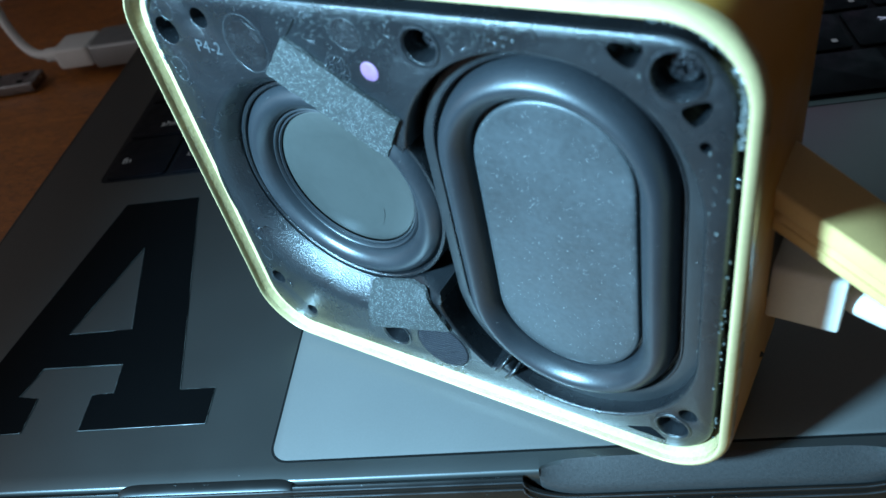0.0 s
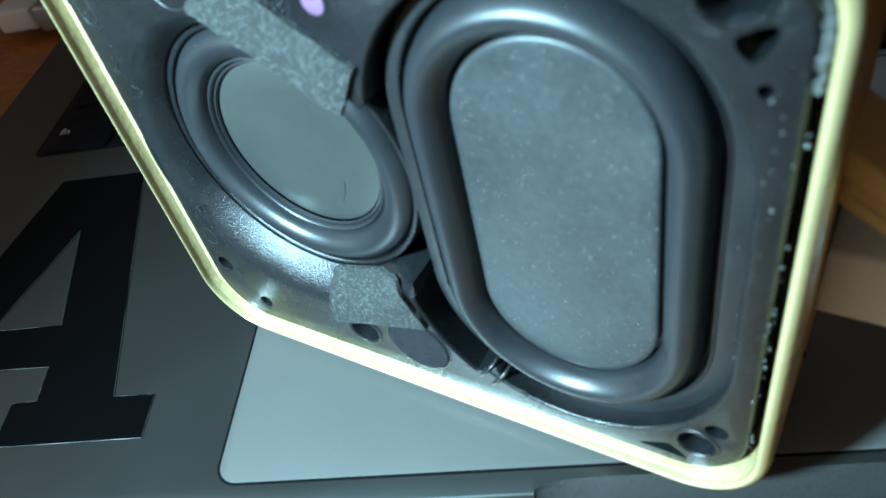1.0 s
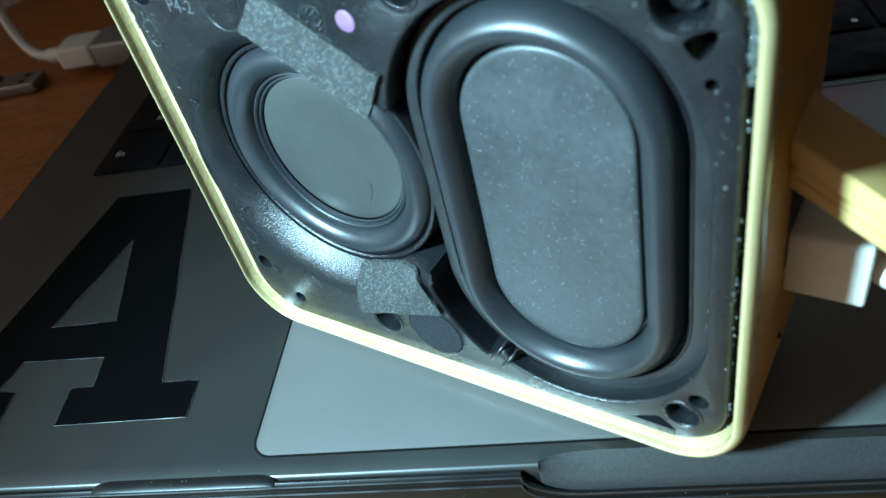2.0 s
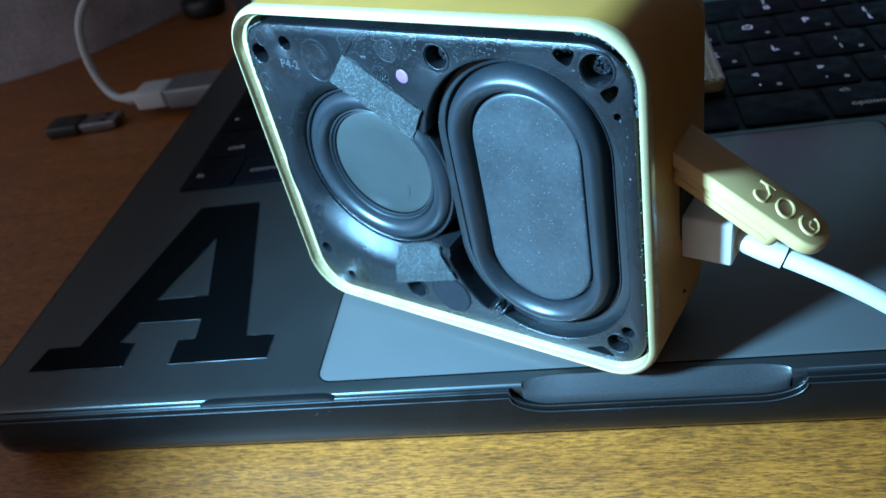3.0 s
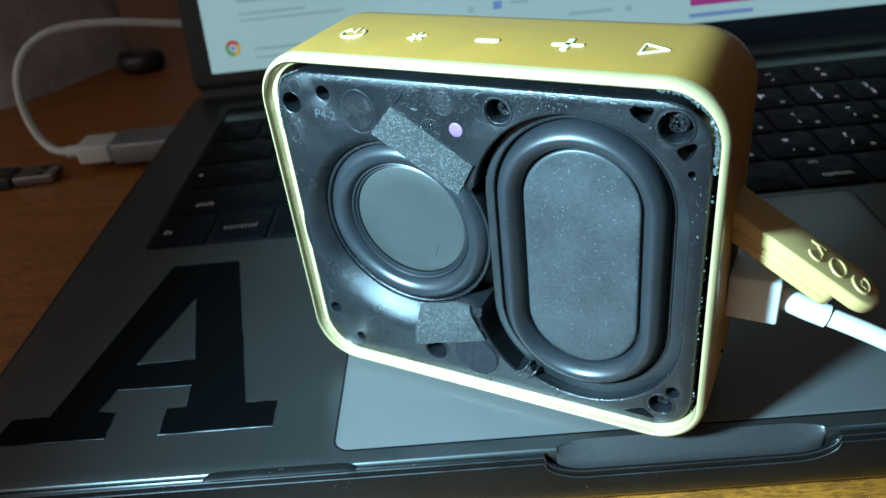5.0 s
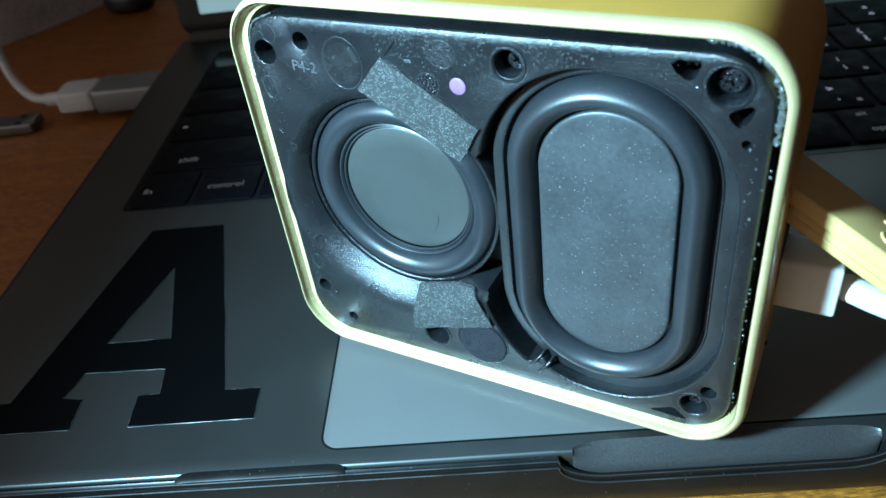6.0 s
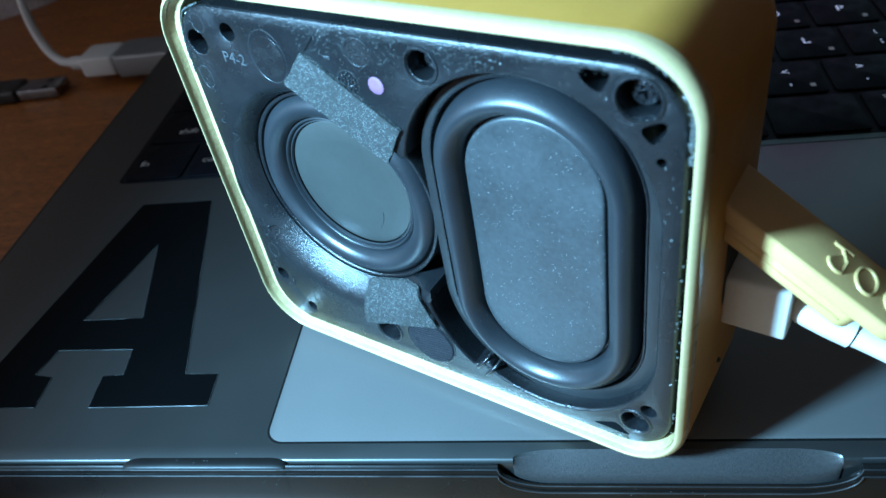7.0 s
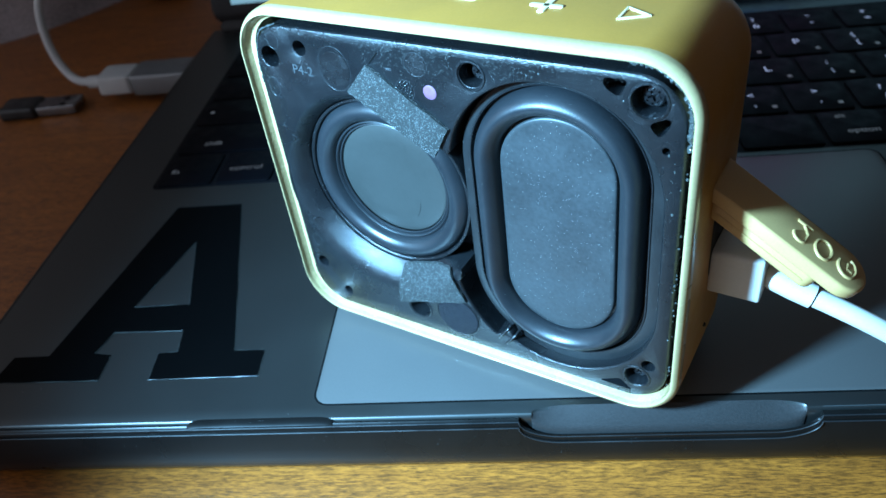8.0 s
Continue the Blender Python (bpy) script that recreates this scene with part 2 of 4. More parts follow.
def flat(pts, z):
    return [Vector((x, y, z)) for x, y in pts]


def loft(bm, rings, cap_first=False, cap_last=False, closed=True):
    rows = [[bm.verts.new(p) for p in ring] for ring in rings]
    n = len(rows[0])
    for a, b in zip(rows, rows[1:]):
        for k in range(n if closed else n - 1):
            j = (k + 1) % n
            bm.faces.new((a[k], a[j], b[j], b[k]))
    if cap_first:
        bm.faces.new(rows[0])
    if cap_last:
        bm.faces.new(rows[-1])
    return rows


def slab(bm, pts, z0, z1, bevel=0.3, steps=2, make=flat):
    """A solid with the outline pts between two levels, with rounded rims."""
    c = Vector((sum(p[0] for p in pts) / len(pts), sum(p[1] for p in pts) / len(pts)))
    n = len(pts)

    def inset(d):
        out = []
        for k in range(n):
            a, b, e = Vector(pts[k - 1]), Vector(pts[k]), Vector(pts[(k + 1) % n])
            u, v = (b - a), (e - b)
            t = (u.normalized() if u.length > 1e-9 else Vector((0, 0))) + (v.normalized() if v.length > 1e-9 else Vector((0, 0)))
            t = t.normalized() if t.length > 1e-9 else Vector((1, 0))
            out.append(b + Vector((-t.y, t.x)) * d)
        return [(p.x, p.y) for p in out]

    rings, s = [], 1 if z1 > z0 else -1
    for k in range(steps + 1):
        a = math.pi / 2 * k / steps
        rings.append(make(inset(bevel * (1 - math.sin(a))), z0 + s * bevel * (1 - math.cos(a))))
    for k in range(steps + 1):
        a = math.pi / 2 * k / steps
        rings.append(make(inset(bevel * (1 - math.cos(a))), z1 - s * bevel * (1 - math.sin(a))))
    loft(bm, rings, True, True)


def block(x0, x1, y0, y1, z0, z1, r=1.0, bevel=0.4):
    bm = bmesh.new()
    slab(bm, rounded(x0, x1, y0, y1, r, 5), z0, z1, bevel, 3)
    return bm


def tube(bm, path, radius, n=14, caps=True):
    """A tube along points; radius is a number or one for each point."""
    pts = [Vector(p) for p in path]
    rad = radius if isinstance(radius, (list, tuple)) else [radius] * len(pts)
    rings, ref = [], Vector((0.13, 0.21, 0.97))
    for k, p in enumerate(pts):
        t = (pts[min(k + 1, len(pts) - 1)] - pts[max(k - 1, 0)]).normalized()
        u = t.cross(ref).normalized()
        v = t.cross(u).normalized()
        ref = u.cross(t).normalized() if u.length else ref
        rings.append([p + rad[k] * (math.cos(2 * math.pi * j / n) * u + math.sin(2 * math.pi * j / n) * v) for j in range(n)])
    loft(bm, rings, caps, caps)


def smooth_path(points, per=8):
    """Catmull-Rom points through the given ones."""
    p = [Vector(q) for q in points]
    p = [2 * p[0] - p[1]] + p + [2 * p[-1] - p[-2]]
    out = []
    for k in range(1, len(p) - 2):
        a, b, c, d = p[k - 1:k + 3]
        for j in range(per):
            t = j / per
            out.append(0.5 * (2 * b + (c - a) * t + (2 * a - 5 * b + 4 * c - d) * t * t + (3 * b - a - 3 * c + d) * t ** 3))
    return out + [p[-2]]


def wire(points, radius, per=10, n=14):
    bm = bmesh.new()
    tube(bm, smooth_path(points, per), radius, n)
    return bm


def lettering(body, size, thick, m):
    """Words in the built-in font as a bmesh in millimetres, at the pose m (millimetres)."""
    cu = bpy.data.curves.new("lettering", "FONT")
    cu.body, cu.size, cu.extrude, cu.resolution_u = body, size, thick, 4
    cu.align_x, cu.align_y = "CENTER", "CENTER"
    ob = new("lettering", cu)
    bpy.context.view_layer.update()
    me = bpy.data.meshes.new_from_object(ob.evaluated_get(bpy.context.evaluated_depsgraph_get()))
    bm = bmesh.new()
    bm.from_mesh(me)
    bm.transform(m)
    bpy.data.objects.remove(ob)
    bpy.data.meshes.remove(me)
    bpy.data.curves.remove(cu)
    return bm


# ---------------------------------------------------------------- table and room
TABLE_Z = -16.5
bm = bmesh.new()
slab(bm, rounded(-900, 700, -420, 640, 12, 6), TABLE_Z - 24, TABLE_Z, 3, 3)
table_top = part("table", bm, WOOD)
tagged(table_top, "varnished orange-brown wooden table top with fine grain", "table")

bm = bmesh.new()
slab(bm, [(-1600, 680), (1500, 680), (1500, 730), (-1600, 730)], -760, 1700, 1, 1)
tagged(part("wall_north", bm, WALL), "dim plain wall behind the table", "wall", kind="structure")
bm = bmesh.new()
slab(bm, [(-1650, -1150), (1550, -1150), (1550, 1150), (-1650, 1150)], -800, -760, 1, 1)
tagged(part("floor", bm, WALL), "dark plain floor under the table", "floor", kind="structure")
# Unseen panels, added to shut out ambient light except from the left.
for name, x0, x1, y0, y1, z0, z1, label in (("wall_east", 1500, 1550, -1150, 680, -760, 1700, "unseen plain wall added to block light from the right"),
                                            ("wall_south", -350, 1500, -1150, -1100, -760, 1700, "unseen plain wall added to block light from behind"),
                                            ("ceiling", -1650, 1550, -1150, 730, 1702, 1750, "unseen plain cover added to block light from above")):
    bm = bmesh.new()
    slab(bm, [(x0, y0), (x1, y0), (x1, y1), (x0, y1)], z0, z1, 1, 1)
    tagged(part(name, bm, WALL), label, name.split("_")[0], kind="structure")
for lx in (-860, 660):
    for ly in (-380, 600):
        bm = bmesh.new()
        slab(bm, rounded(lx - 30, lx + 30, ly - 30, ly + 30, 5, 3), -760, TABLE_Z - 24, 2, 1)
        part("leg", bm, WOOD, table_top)

# ---------------------------------------------------------------- laptop
LX0, LX1, LY0, LY1 = -122.0, 185.0, -14.0, 199.0      # deck outline
NX0, NX1 = 7.2, 58.0                                   # thumb scoop
CX0, CX1 = -62.5, -32.0                                # clip of the case
laptop = thing("laptop", "open dark grey aluminium laptop in a black plastic shell", "laptop", mm(0, 0, 0))


def ease(t):
    t = max(0.0, min(1.0, t))
    return t * t * (3 - 2 * t)


def inside(x, a, b, w):
    """1 between a and b, rounding to 0 within w of the ends."""
    d = min(x - a, b - x)
    if d <= 0:
        return 0.0
    return math.sqrt(max(0.0, 1 - (1 - min(1.0, d / w)) ** 2))


def corner(x, r=9.0):
    """How far the front edge falls back at the rounded corners of the base."""
    d = r - min(r, min(x - LX0, LX1 - x) + 0.4)
    return r - math.sqrt(max(0.0, r * r - d * d))


def stations(*spans):
    xs = {LX0 + 0.1, LX1 - 0.1}
    for k in range(12):
        w = 9.0 * (k / 11) ** 2
        xs.add(LX0 + 0.1 + w), xs.add(LX1 - 0.1 - w)
    for k in range(31):
        xs.add(LX0 + 1 + (LX1 - LX0 - 2) * k / 30)
    for a, b in spans:
        for k in range(13):
            w = 8.5 * (k / 12) ** 1.7
            xs.add(a + w), xs.add(b - w)
        xs.add(a - 0.05), xs.add(b + 0.05)
    return sorted(xs)


bm = bmesh.new()
rings = []
for x in stations((NX0, NX1)):
    s = inside(x, NX0, NX1, 8.0)
    ring = [Vector((x, LY1, -12)), Vector((x, LY1, -0.6)), Vector((x, LY1 - 0.6, 0)), Vector((x, 80, 0)),
            Vector((x, LY0 + 3.2, 0)), Vector((x, LY0 + 0.3 + 1.7 * s, 0)), Vector((x, LY0 + 0.1 + 1.35 * s, -0.08 - 0.39 * s)),
            Vector((x, LY0 - 0.1 + 0.5 * s, -0.4 - 1.2 * s)), Vector((x, LY0 - 0.3 - 0.5 * s, -0.8 - 2.0 * s)),
            Vector((x, LY0 - 0.4 - 1.1 * s, -1.4 - 2.5 * s)), Vector((x, LY0 - 0.4 - 1.1 * s, -7)), Vector((x, LY0, -12))]
    rings.append([p + Vector((0, corner(x), 0)) if p.y < 60 else p for p in ring])
loft(bm, rings, True, True)
deck = part("body", bm, ALU, laptop, "dark grey anodised aluminium deck")
deck.data.materials.append(SCOOP)
for f in deck.data.polygons:
    if NX0 < f.center.x * 1000 < NX1 and f.center.y * 1000 < LY0 + 2.2 and f.center.z < -0.0002:
        f.material_index = 1
# Thin bright strips laid on as the highlight of the deck's front edge.
for xa, xb in ((LX0 + 9, CX0 - 0.3), (CX1 + 0.3, NX0 - 2.8), (NX1 + 2.8, LX1 - 9)):
    bm = bmesh.new()
    loft(bm, [[Vector((x, LY0 + 0.27, 0.0)), Vector((x, LY0 + 0.19, -0.02)), Vector((x, LY0 + 0.12, -0.06)),
               Vector((x, LY0 + 0.26, -0.1))] for x in (xa, xb)], True, True)
    part("deck_edge", bm, EDGE, laptop, "bright strip standing for the highlight on the deck edge")

# the black shell that holds the base
bm = bmesh.new()
rings = []
for x in stations((NX0 - 2.5, NX1 + 2.5), (CX0, CX1)):
    s, k = inside(x, NX0 - 2.5, NX1 + 2.5, 8.5), inside(x, CX0, CX1, 3.5)
    top = -0.22 - 3.95 * s + 0.42 * k
    back = LY0 - 0.45 + 1.0 * k - 1.1 * s
    ring = [Vector((x, LY0 + 4, -13)), Vector((x, back, -11)), Vector((x, back, top - 0.3)), Vector((x, back - 0.15, top)),
            Vector((x, LY0 - 1.0 - 1.0 * s + 0.2 * k, top + 0.05)), Vector((x, LY0 - 1.5 - 0.6 * s, top - 0.35)), Vector((x, LY0 - 1.7 - 0.4 * s, top - 1.0)),
            Vector((x, LY0 - 2.5, -6.2)), Vector((x, LY0 - 2.75, -8.5)), Vector((x, LY0 - 2.3, -11.5)),
            Vector((x, LY0 - 0.6, -14.2)), Vector((x, LY0 + 2.5, -15.6)), Vector((x, LY0 + 8, -15.8)), Vector((x, LY0 + 8, -13))]
    rings.append([p + Vector((0, corner(x), 0)) for p in ring])
loft(bm, rings, True, True)
for drop, out in ((0.35, 0.0), (1.5, 0.5)):
    ridge = bmesh.new()
    pts = []
    for x in stations((NX0 - 2.5, NX1 + 2.5)):
        s = inside(x, NX0 - 2.5, NX1 + 2.5, 8.5)
        pts.append((x, LY0 - 1.55 - 0.5 * s - out + corner(x), -0.22 - 3.95 * s - drop))
    tube(ridge, pts, 0.14, 6)
    part("case_ridge", ridge, BLACK_PL, laptop)
# Thin bright tube drawn in as the highlight on the clip's rounding.
edge_line = bmesh.new()
tube(edge_line, [(CX0 + 1.5, LY0 - 1.62, -0.55), (CX1 - 1.5, LY0 - 1.62, -0.55)], 0.11, 8)
part("clip_highlight", edge_line, EDGE, laptop)
part("case_front", bm, CASE, laptop, "glossy black case edge with a thumb cutout and a clip")
bm = block(LX0 - 1.6, LX1 + 1.6, LY0 + 3, LY1 + 1.5, -15.8, -12, 8, 1.5)
part("case_bottom", bm, CASE, laptop, "glossy black case bottom")
for x0, x1 in ((LX0 - 1.7, LX0 + 0.6), (LX1 - 0.6, LX1 + 1.7)):
    bm = bmesh.new()
    slab(bm, rounded(x0, x1, LY0 + 7.0, LY1 + 1, 1.0, 4), -13.5, -0.5, 0.6, 3)
    part("case_side", bm, CASE, laptop)
for fx in (-105, 165):
    for fy in (5, 180):
        bm = bmesh.new()
        slab(bm, circle(fx, fy, 5, 20), TABLE_Z, -15.6, 0.2, 1)
        part("foot", bm, VINYL, laptop)

# trackpad, set in a thin gap
PX0, PX1, PY0, PY1 = -36.8, 100.2, -10.2, 72.3
bm = bmesh.new()
slab(bm, rounded(PX0 - 0.45, PX1 + 0.45, PY0 - 0.45, PY1 + 0.45, 3.4, 8), -0.2, 0.035, 0.02, 1)
part("trackpad_gap", bm, GROOVE, laptop)
bm = bmesh.new()
slab(bm, rounded(PX0, PX1, PY0, PY1, 3.0, 8), -0.2, 0.09, 0.05, 2)
part("trackpad", bm, PAD, laptop, "grey glass trackpad")

# keyboard well, keys and legends
U, KX, KY = 18.4, -103.6, 84.0
bm = bmesh.new()
slab(bm, rounded(KX - 0.8, KX + 14.5 * U + 0.8, KY - 9.2, KY + 4 * U + 26.5, 2.0, 5), -0.15, 0.06, 0.03, 1)
part("keyboard_bed", bm, BED, laptop)

key_meshes = {}


def add_key(x, y, w, h=1.0):
    wkey = (round(w, 2), round(h, 2))
    if wkey not in key_meshes:
        b2 = bmesh.new()
        hw, hh = w * U / 2 - 0.75, h * U / 2 - 0.75
        slab(b2, rounded(-hw, hw, -hh, hh, 1.3, 4), 0.06, 0.75, 0.25, 2)
        ob = part("key", b2, KEY, laptop)
        key_meshes[wkey] = ob.data
    else:
        ob = new("key", key_meshes[wkey])
        ob.parent = laptop
    ob.location = (x / 1000, y / 1000, 0)
    return ob


def add_legend(key, body, size, dx=0.0, dy=0.0, dim=False):
    b2 = lettering(body, size, 0.02, pose(dx, dy, 0.79))
    part("legend", b2, LEGEND_DIM if dim else LEGEND, key, smooth=False)


def add_mark(key, dx, dy, w, h, dim=False):
    b2 = bmesh.new()
    slab(b2, rounded(dx - w / 2, dx + w / 2, dy - h / 2, dy + h / 2, 0.2, 2), 0.77, 0.81, 0.01, 1)
    part("legend", b2, LEGEND_DIM if dim else LEGEND, key, smooth=False)


SHOWN = {
    (1, 0): [("shift", 3.6, -9.0, -3.2, True)],
    (1, 8): [("<", 3.6, 0, 2.6, False), (",", 4.0, 0, -3.0, False)],
    (1, 9): [(">", 3.6, 0, 2.6, False), (".", 4.0, 0, -3.0, False)],
    (1, 10): [("?", 3.6, 0, 2.6, False), ("/", 3.6, 0, -2.8, False)],
    (2, 8): [("K", 4.6, 0, 1.0, False)],
    (2, 9): [("L", 4.6, 0, 1.0, False)],
    (2, 10): [(":", 4.0, 0, 3.0, False), (";", 4.0, 0, -2.6, False)],
    (2, 11): [("\"", 4.0, 0, 2.6, False), ("'", 4.0, 0, -3.0, False)],
    (3, 9): [("O", 4.6, 0, 1.0, False)],
    (3, 10): [("P", 4.6, 0, 1.0, False)],
    (3, 11): [("{", 3.8, 0, 3.0, False), ("[", 3.8, 0, -2.6, False)],
    (3, 12): [("}", 3.8, 0, 3.0, False), ("]", 3.8, 0, -2.6, False)],
    (4, 10): [(")", 3.6, 0, 3.2, False), ("0", 4.2, 0, -2.8, False)],
    (4, 11): [("_", 3.6, 0, 4.4, False), ("-", 4.2, 0, -2.6, False)],
    (4, 12): [("+", 3.8, 0, 2.8, False), ("=", 3.8, 0, -2.8, False)],
}
ROWS_OF_KEYS = (
    (1, 1, 1, 1.25, 5, 1.25, 1, 1, 1, 1),
    (2.25, 1, 1, 1, 1, 1, 1, 1, 1, 1, 1, 2.25),
    (1.75, 1, 1, 1, 1, 1, 1, 1, 1, 1, 1, 1, 1.75),
    (1.5, 1, 1, 1, 1, 1, 1, 1, 1, 1, 1, 1, 1, 1),
    (1, 1, 1, 1, 1, 1, 1, 1, 1, 1, 1, 1, 1, 1.5),
)
for r, widths in enumerate(ROWS_OF_KEYS):
    x = KX
    for k, w in enumerate(widths):
        key = add_key(x + w * U / 2, KY + r * U, w)
        for body, size, dx, dy, dim in SHOWN.get((r, k), ()):
            add_legend(key, body, size, dx, dy, dim)
        if r in (1, 2, 3) and 8 <= k <= 11:
            add_mark(key, 5.2, -4.8, 1.3, 1.5, True)
        if r == 0 and k == 0:
            add_legend(key, "fn", 3.6, -4.6, -1.2, True)
        if r == 0 and k == 1:
            add_legend(key, "control", 3.5, -0.6, -1.0, True)
        if r == 0 and k == 6:
            add_legend(key, "alt", 2.9, -2.4, 5.6, True), add_legend(key, "option", 3.3, 1.4, -2.6, True)
        if r == 2 and k == 0:
            add_mark(key, -11.5, 0, 1.4, 1.4, True)
        x += w * U
bm = bmesh.new()
slab(bm, rounded(KX + 0.5, KX + 14.5 * U - 0.5, KY + 4 * U + 11, KY + 4 * U + 24, 1.0, 3), 0.05, 0.25, 0.1, 1)
part("touch_strip", bm, BEZEL, laptop, "glossy black touch strip")

# lid with its screen, tilted back
lid_pose = mm((LX0 + LX1) / 2, 197.0, 1.2, -13.7)
lid = new("lid")
lid.parent, lid.matrix_local = laptop, lid_pose
tagged(lid, "black-framed screen tilted back")
LW = (LX1 - LX0) / 2
bm = bmesh.new()
slab(bm, rounded(-LW, LW, 0, 212, 8, 6), 1.2, 6.0, 1.2, 3, make=upright)
part("lid_back", bm, CASE, lid)
bm = bmesh.new()
slab(bm, rounded(-LW + 0.6, LW - 0.6, 0.6, 211.4, 7.5, 6), 0.2, 1.6, 0.3, 2, make=upright)
bezel = part("bezel", bm, BEZEL, lid, "glossy black screen border")
bm = bmesh.new()
slab(bm, rounded(-LW + 3, LW - 3, -3.2, 3.2, 3, 4), -1.0, 5.0, 1.0, 2, make=upright)
part("hinge_cover", bm, BEZEL, lid)
SX0, SX1, SZ0, SZ1 = -144.0, 143.0, 9.2, 190.0
bm = bmesh.new()
slab(bm, rounded(SX0, SX1, SZ0, SZ1, 0.5, 2), 0.12, 0.3, 0.02, 1, make=upright)
display = part("display", bm, SCREEN, lid, "lit screen showing a pale blue web page", smooth=False)


def on_screen(x0, x1, z0, z1, mat, r=0.4, name="screen_shape", lift=0.0):
    """A patch of the picture on the display, by its place on the lid."""
    b2 = bmesh.new()
    slab(b2, rounded(x0, x1, z0, z1, r, 3), 0.06 - lift, 0.11 - lift, 0.005, 1, make=upright)
    part(name, b2, mat, lid, smooth=False)


def screen_disc(x, z, r, mat, a0=0, a1=360, lift=0.0):
    b2 = bmesh.new()
    n = 18
    pts = [(x + r * math.cos(radians(a0 + (a1 - a0) * k / n)), z + r * math.sin(radians(a0 + (a1 - a0) * k / n))) for k in range(n + (a1 - a0 < 360))]
    if a1 - a0 < 360:
        pts.append((x, z))
    slab(b2, pts, 0.06 - lift, 0.11 - lift, 0.003, 1, make=upright)
    part("page_icon", b2, mat, lid, smooth=False)


# ---------------------------------------------------------------- letter sticker on the palm rest
sticker = [(-113.0, -1.8), (-87.4, -1.9), (-87.6, 5.9), (-91.9, 6.6), (-89.9, 13.2), (-72.7, 12.9), (-71.8, 6.1), (-76.2, 5.9), (-75.6, -2.1),
           (-50.8, -2.0), (-51.2, 5.8), (-58.2, 5.9), (-72.8, 64.3), (-92.0, 64.3), (-103.0, 6.2), (-111.6, 6.1)]
hole = [(-88.4, 22.0), (-74.3, 22.1), (-80.9, 47.2)]
# the letter leans back towards its head, as it was cut
bm = bmesh.new()
for z in (0.02, 0.14):
    edges = []
    for loop in (sticker, hole):
        vs = [bm.verts.new((x, y, z)) for x, y in loop]
        edges += [bm.edges.new((vs[k], vs[(k + 1) % len(vs)])) for k in range(len(vs))]
    bmesh.ops.triangle_fill(bm, edges=edges, use_beauty=True, use_dissolve=False)
for loop in (sticker, hole):
    loft(bm, [flat(loop, 0.02), flat(loop, 0.14)])
letter = part("letter_sticker", bm, VINYL, None, smooth=False)
# Edges of the black vinyl, coloured pale as the highlight they catch.
bm = bmesh.new()
rnd = random.Random(40)
for loop in (sticker, hole):
    for k in range(len(loop)):
        p, q = Vector((*loop[k], 0.12)), Vector((*loop[(k + 1) % len(loop)], 0.12))
        if p.x < -92 and q.x < -92:                   # no highlight painted on that side
            continue
        tube(bm, [p.lerp(q, j / 8) for j in range(9)], [rnd.uniform(0.015, 0.055) for _ in range(9)], 5)
part("cut_edge", bm, CUT_EDGE, letter, "cut edge of the vinyl, painted pale where it catches light")
tagged(letter, "black vinyl letter A sticker with slab serifs on the palm rest", "sticker")

# ---------------------------------------------------------------- speaker
speaker = thing("portable_speaker", "small champagne-gold portable speaker with its front grille removed", "speaker", mm(0, 0, 0, 0, 0, -26.8))
X0, X1, Z0, Z1, R = -46.8, 38.1, 1.7, 73.0, 10.0


def hull(i, y, left=0.0, right=0.0, n=12):
    """The shell's outline, i inside its edge; left and right widen or narrow the rim on those sides."""
    return upright(rounded(X0 + i + left, X1 - i + right, Z0 + i, Z1 - i, R - i, n), y)


bm = bmesh.new()
rings = [hull(2.6, 9.8, 0.0, 0.85), hull(2.45, 2.0, 0.05, 0.75), hull(2.35, 0.3, 0.0, 0.68), hull(2.25, 0.1, -0.85, 0.6), hull(2.1, -0.5, -0.95, 0.48), hull(1.85, -0.9, -0.8, 0.26), hull(1.74, -1.08, -0.72, 0.18),
         hull(1.7, -0.92, -0.7, 0.16), hull(1.6, -0.92, -0.62, 0.1), hull(1.54, -1.3, -0.58, 0.05), hull(1.48, -1.65, -0.54),
         hull(1.42, -1.85, -0.5), hull(1.3, -1.98, -0.44), hull(1.15, -2.0, -0.38), hull(0.85, -1.88, -0.26), hull(0.5, -1.6, -0.14), hull(0.22, -1.2, -0.05), hull(0.06, -0.7), hull(0, 0),
         hull(0, 3.0), hull(0, 21.5), hull(0.35, 24.2), hull(1.2, 26.6), hull(2.6, 28.4), hull(4.4, 29.3), hull(6.5, 29.6)]
loft(bm, rings[18:], False, True)
lip = bmesh.new()
loft(lip, rings[10:19])
ledge = bmesh.new()
loft(ledge, rings[:11])
part("inner_ledge", ledge, AMBER, speaker, "amber ledge with old glue inside the lip", 40)
part("front_lip", lip, CREAM, speaker, "gold plastic lip round the front, painted paler as if lit", 40)
shell = part("shell", bm, GOLD, speaker, "champagne-gold plastic shell", 50)
bm = bmesh.new()
slab(bm, rounded(-36, 28, 3, 25, 4, 5), 0.0, 1.9, 0.5, 2)
part("base_foot", bm, GOLD_RUBBER, speaker)

# front panel: openings for drivers, screws and pockets
TX, TZ = -22.2, 36.9                                  # round driver
WX0, WX1, WZ0, WZ1, WR = -5.2, 33.2, 5.5, 65.9, 19.15   # oblong opening


def in_well(x, z):
    cx = (WX0 + WX1) / 2
    cz = min(max(z, WZ0 + WR), WZ1 - WR)
    return math.hypot(x - cx, z - cz) < WR


def flare(a):
    """The round opening's rim radius towards the angle a: wider below."""
    return 21.0 + 3.6 * max(0.0, math.cos(a - radians(246))) ** 0.95


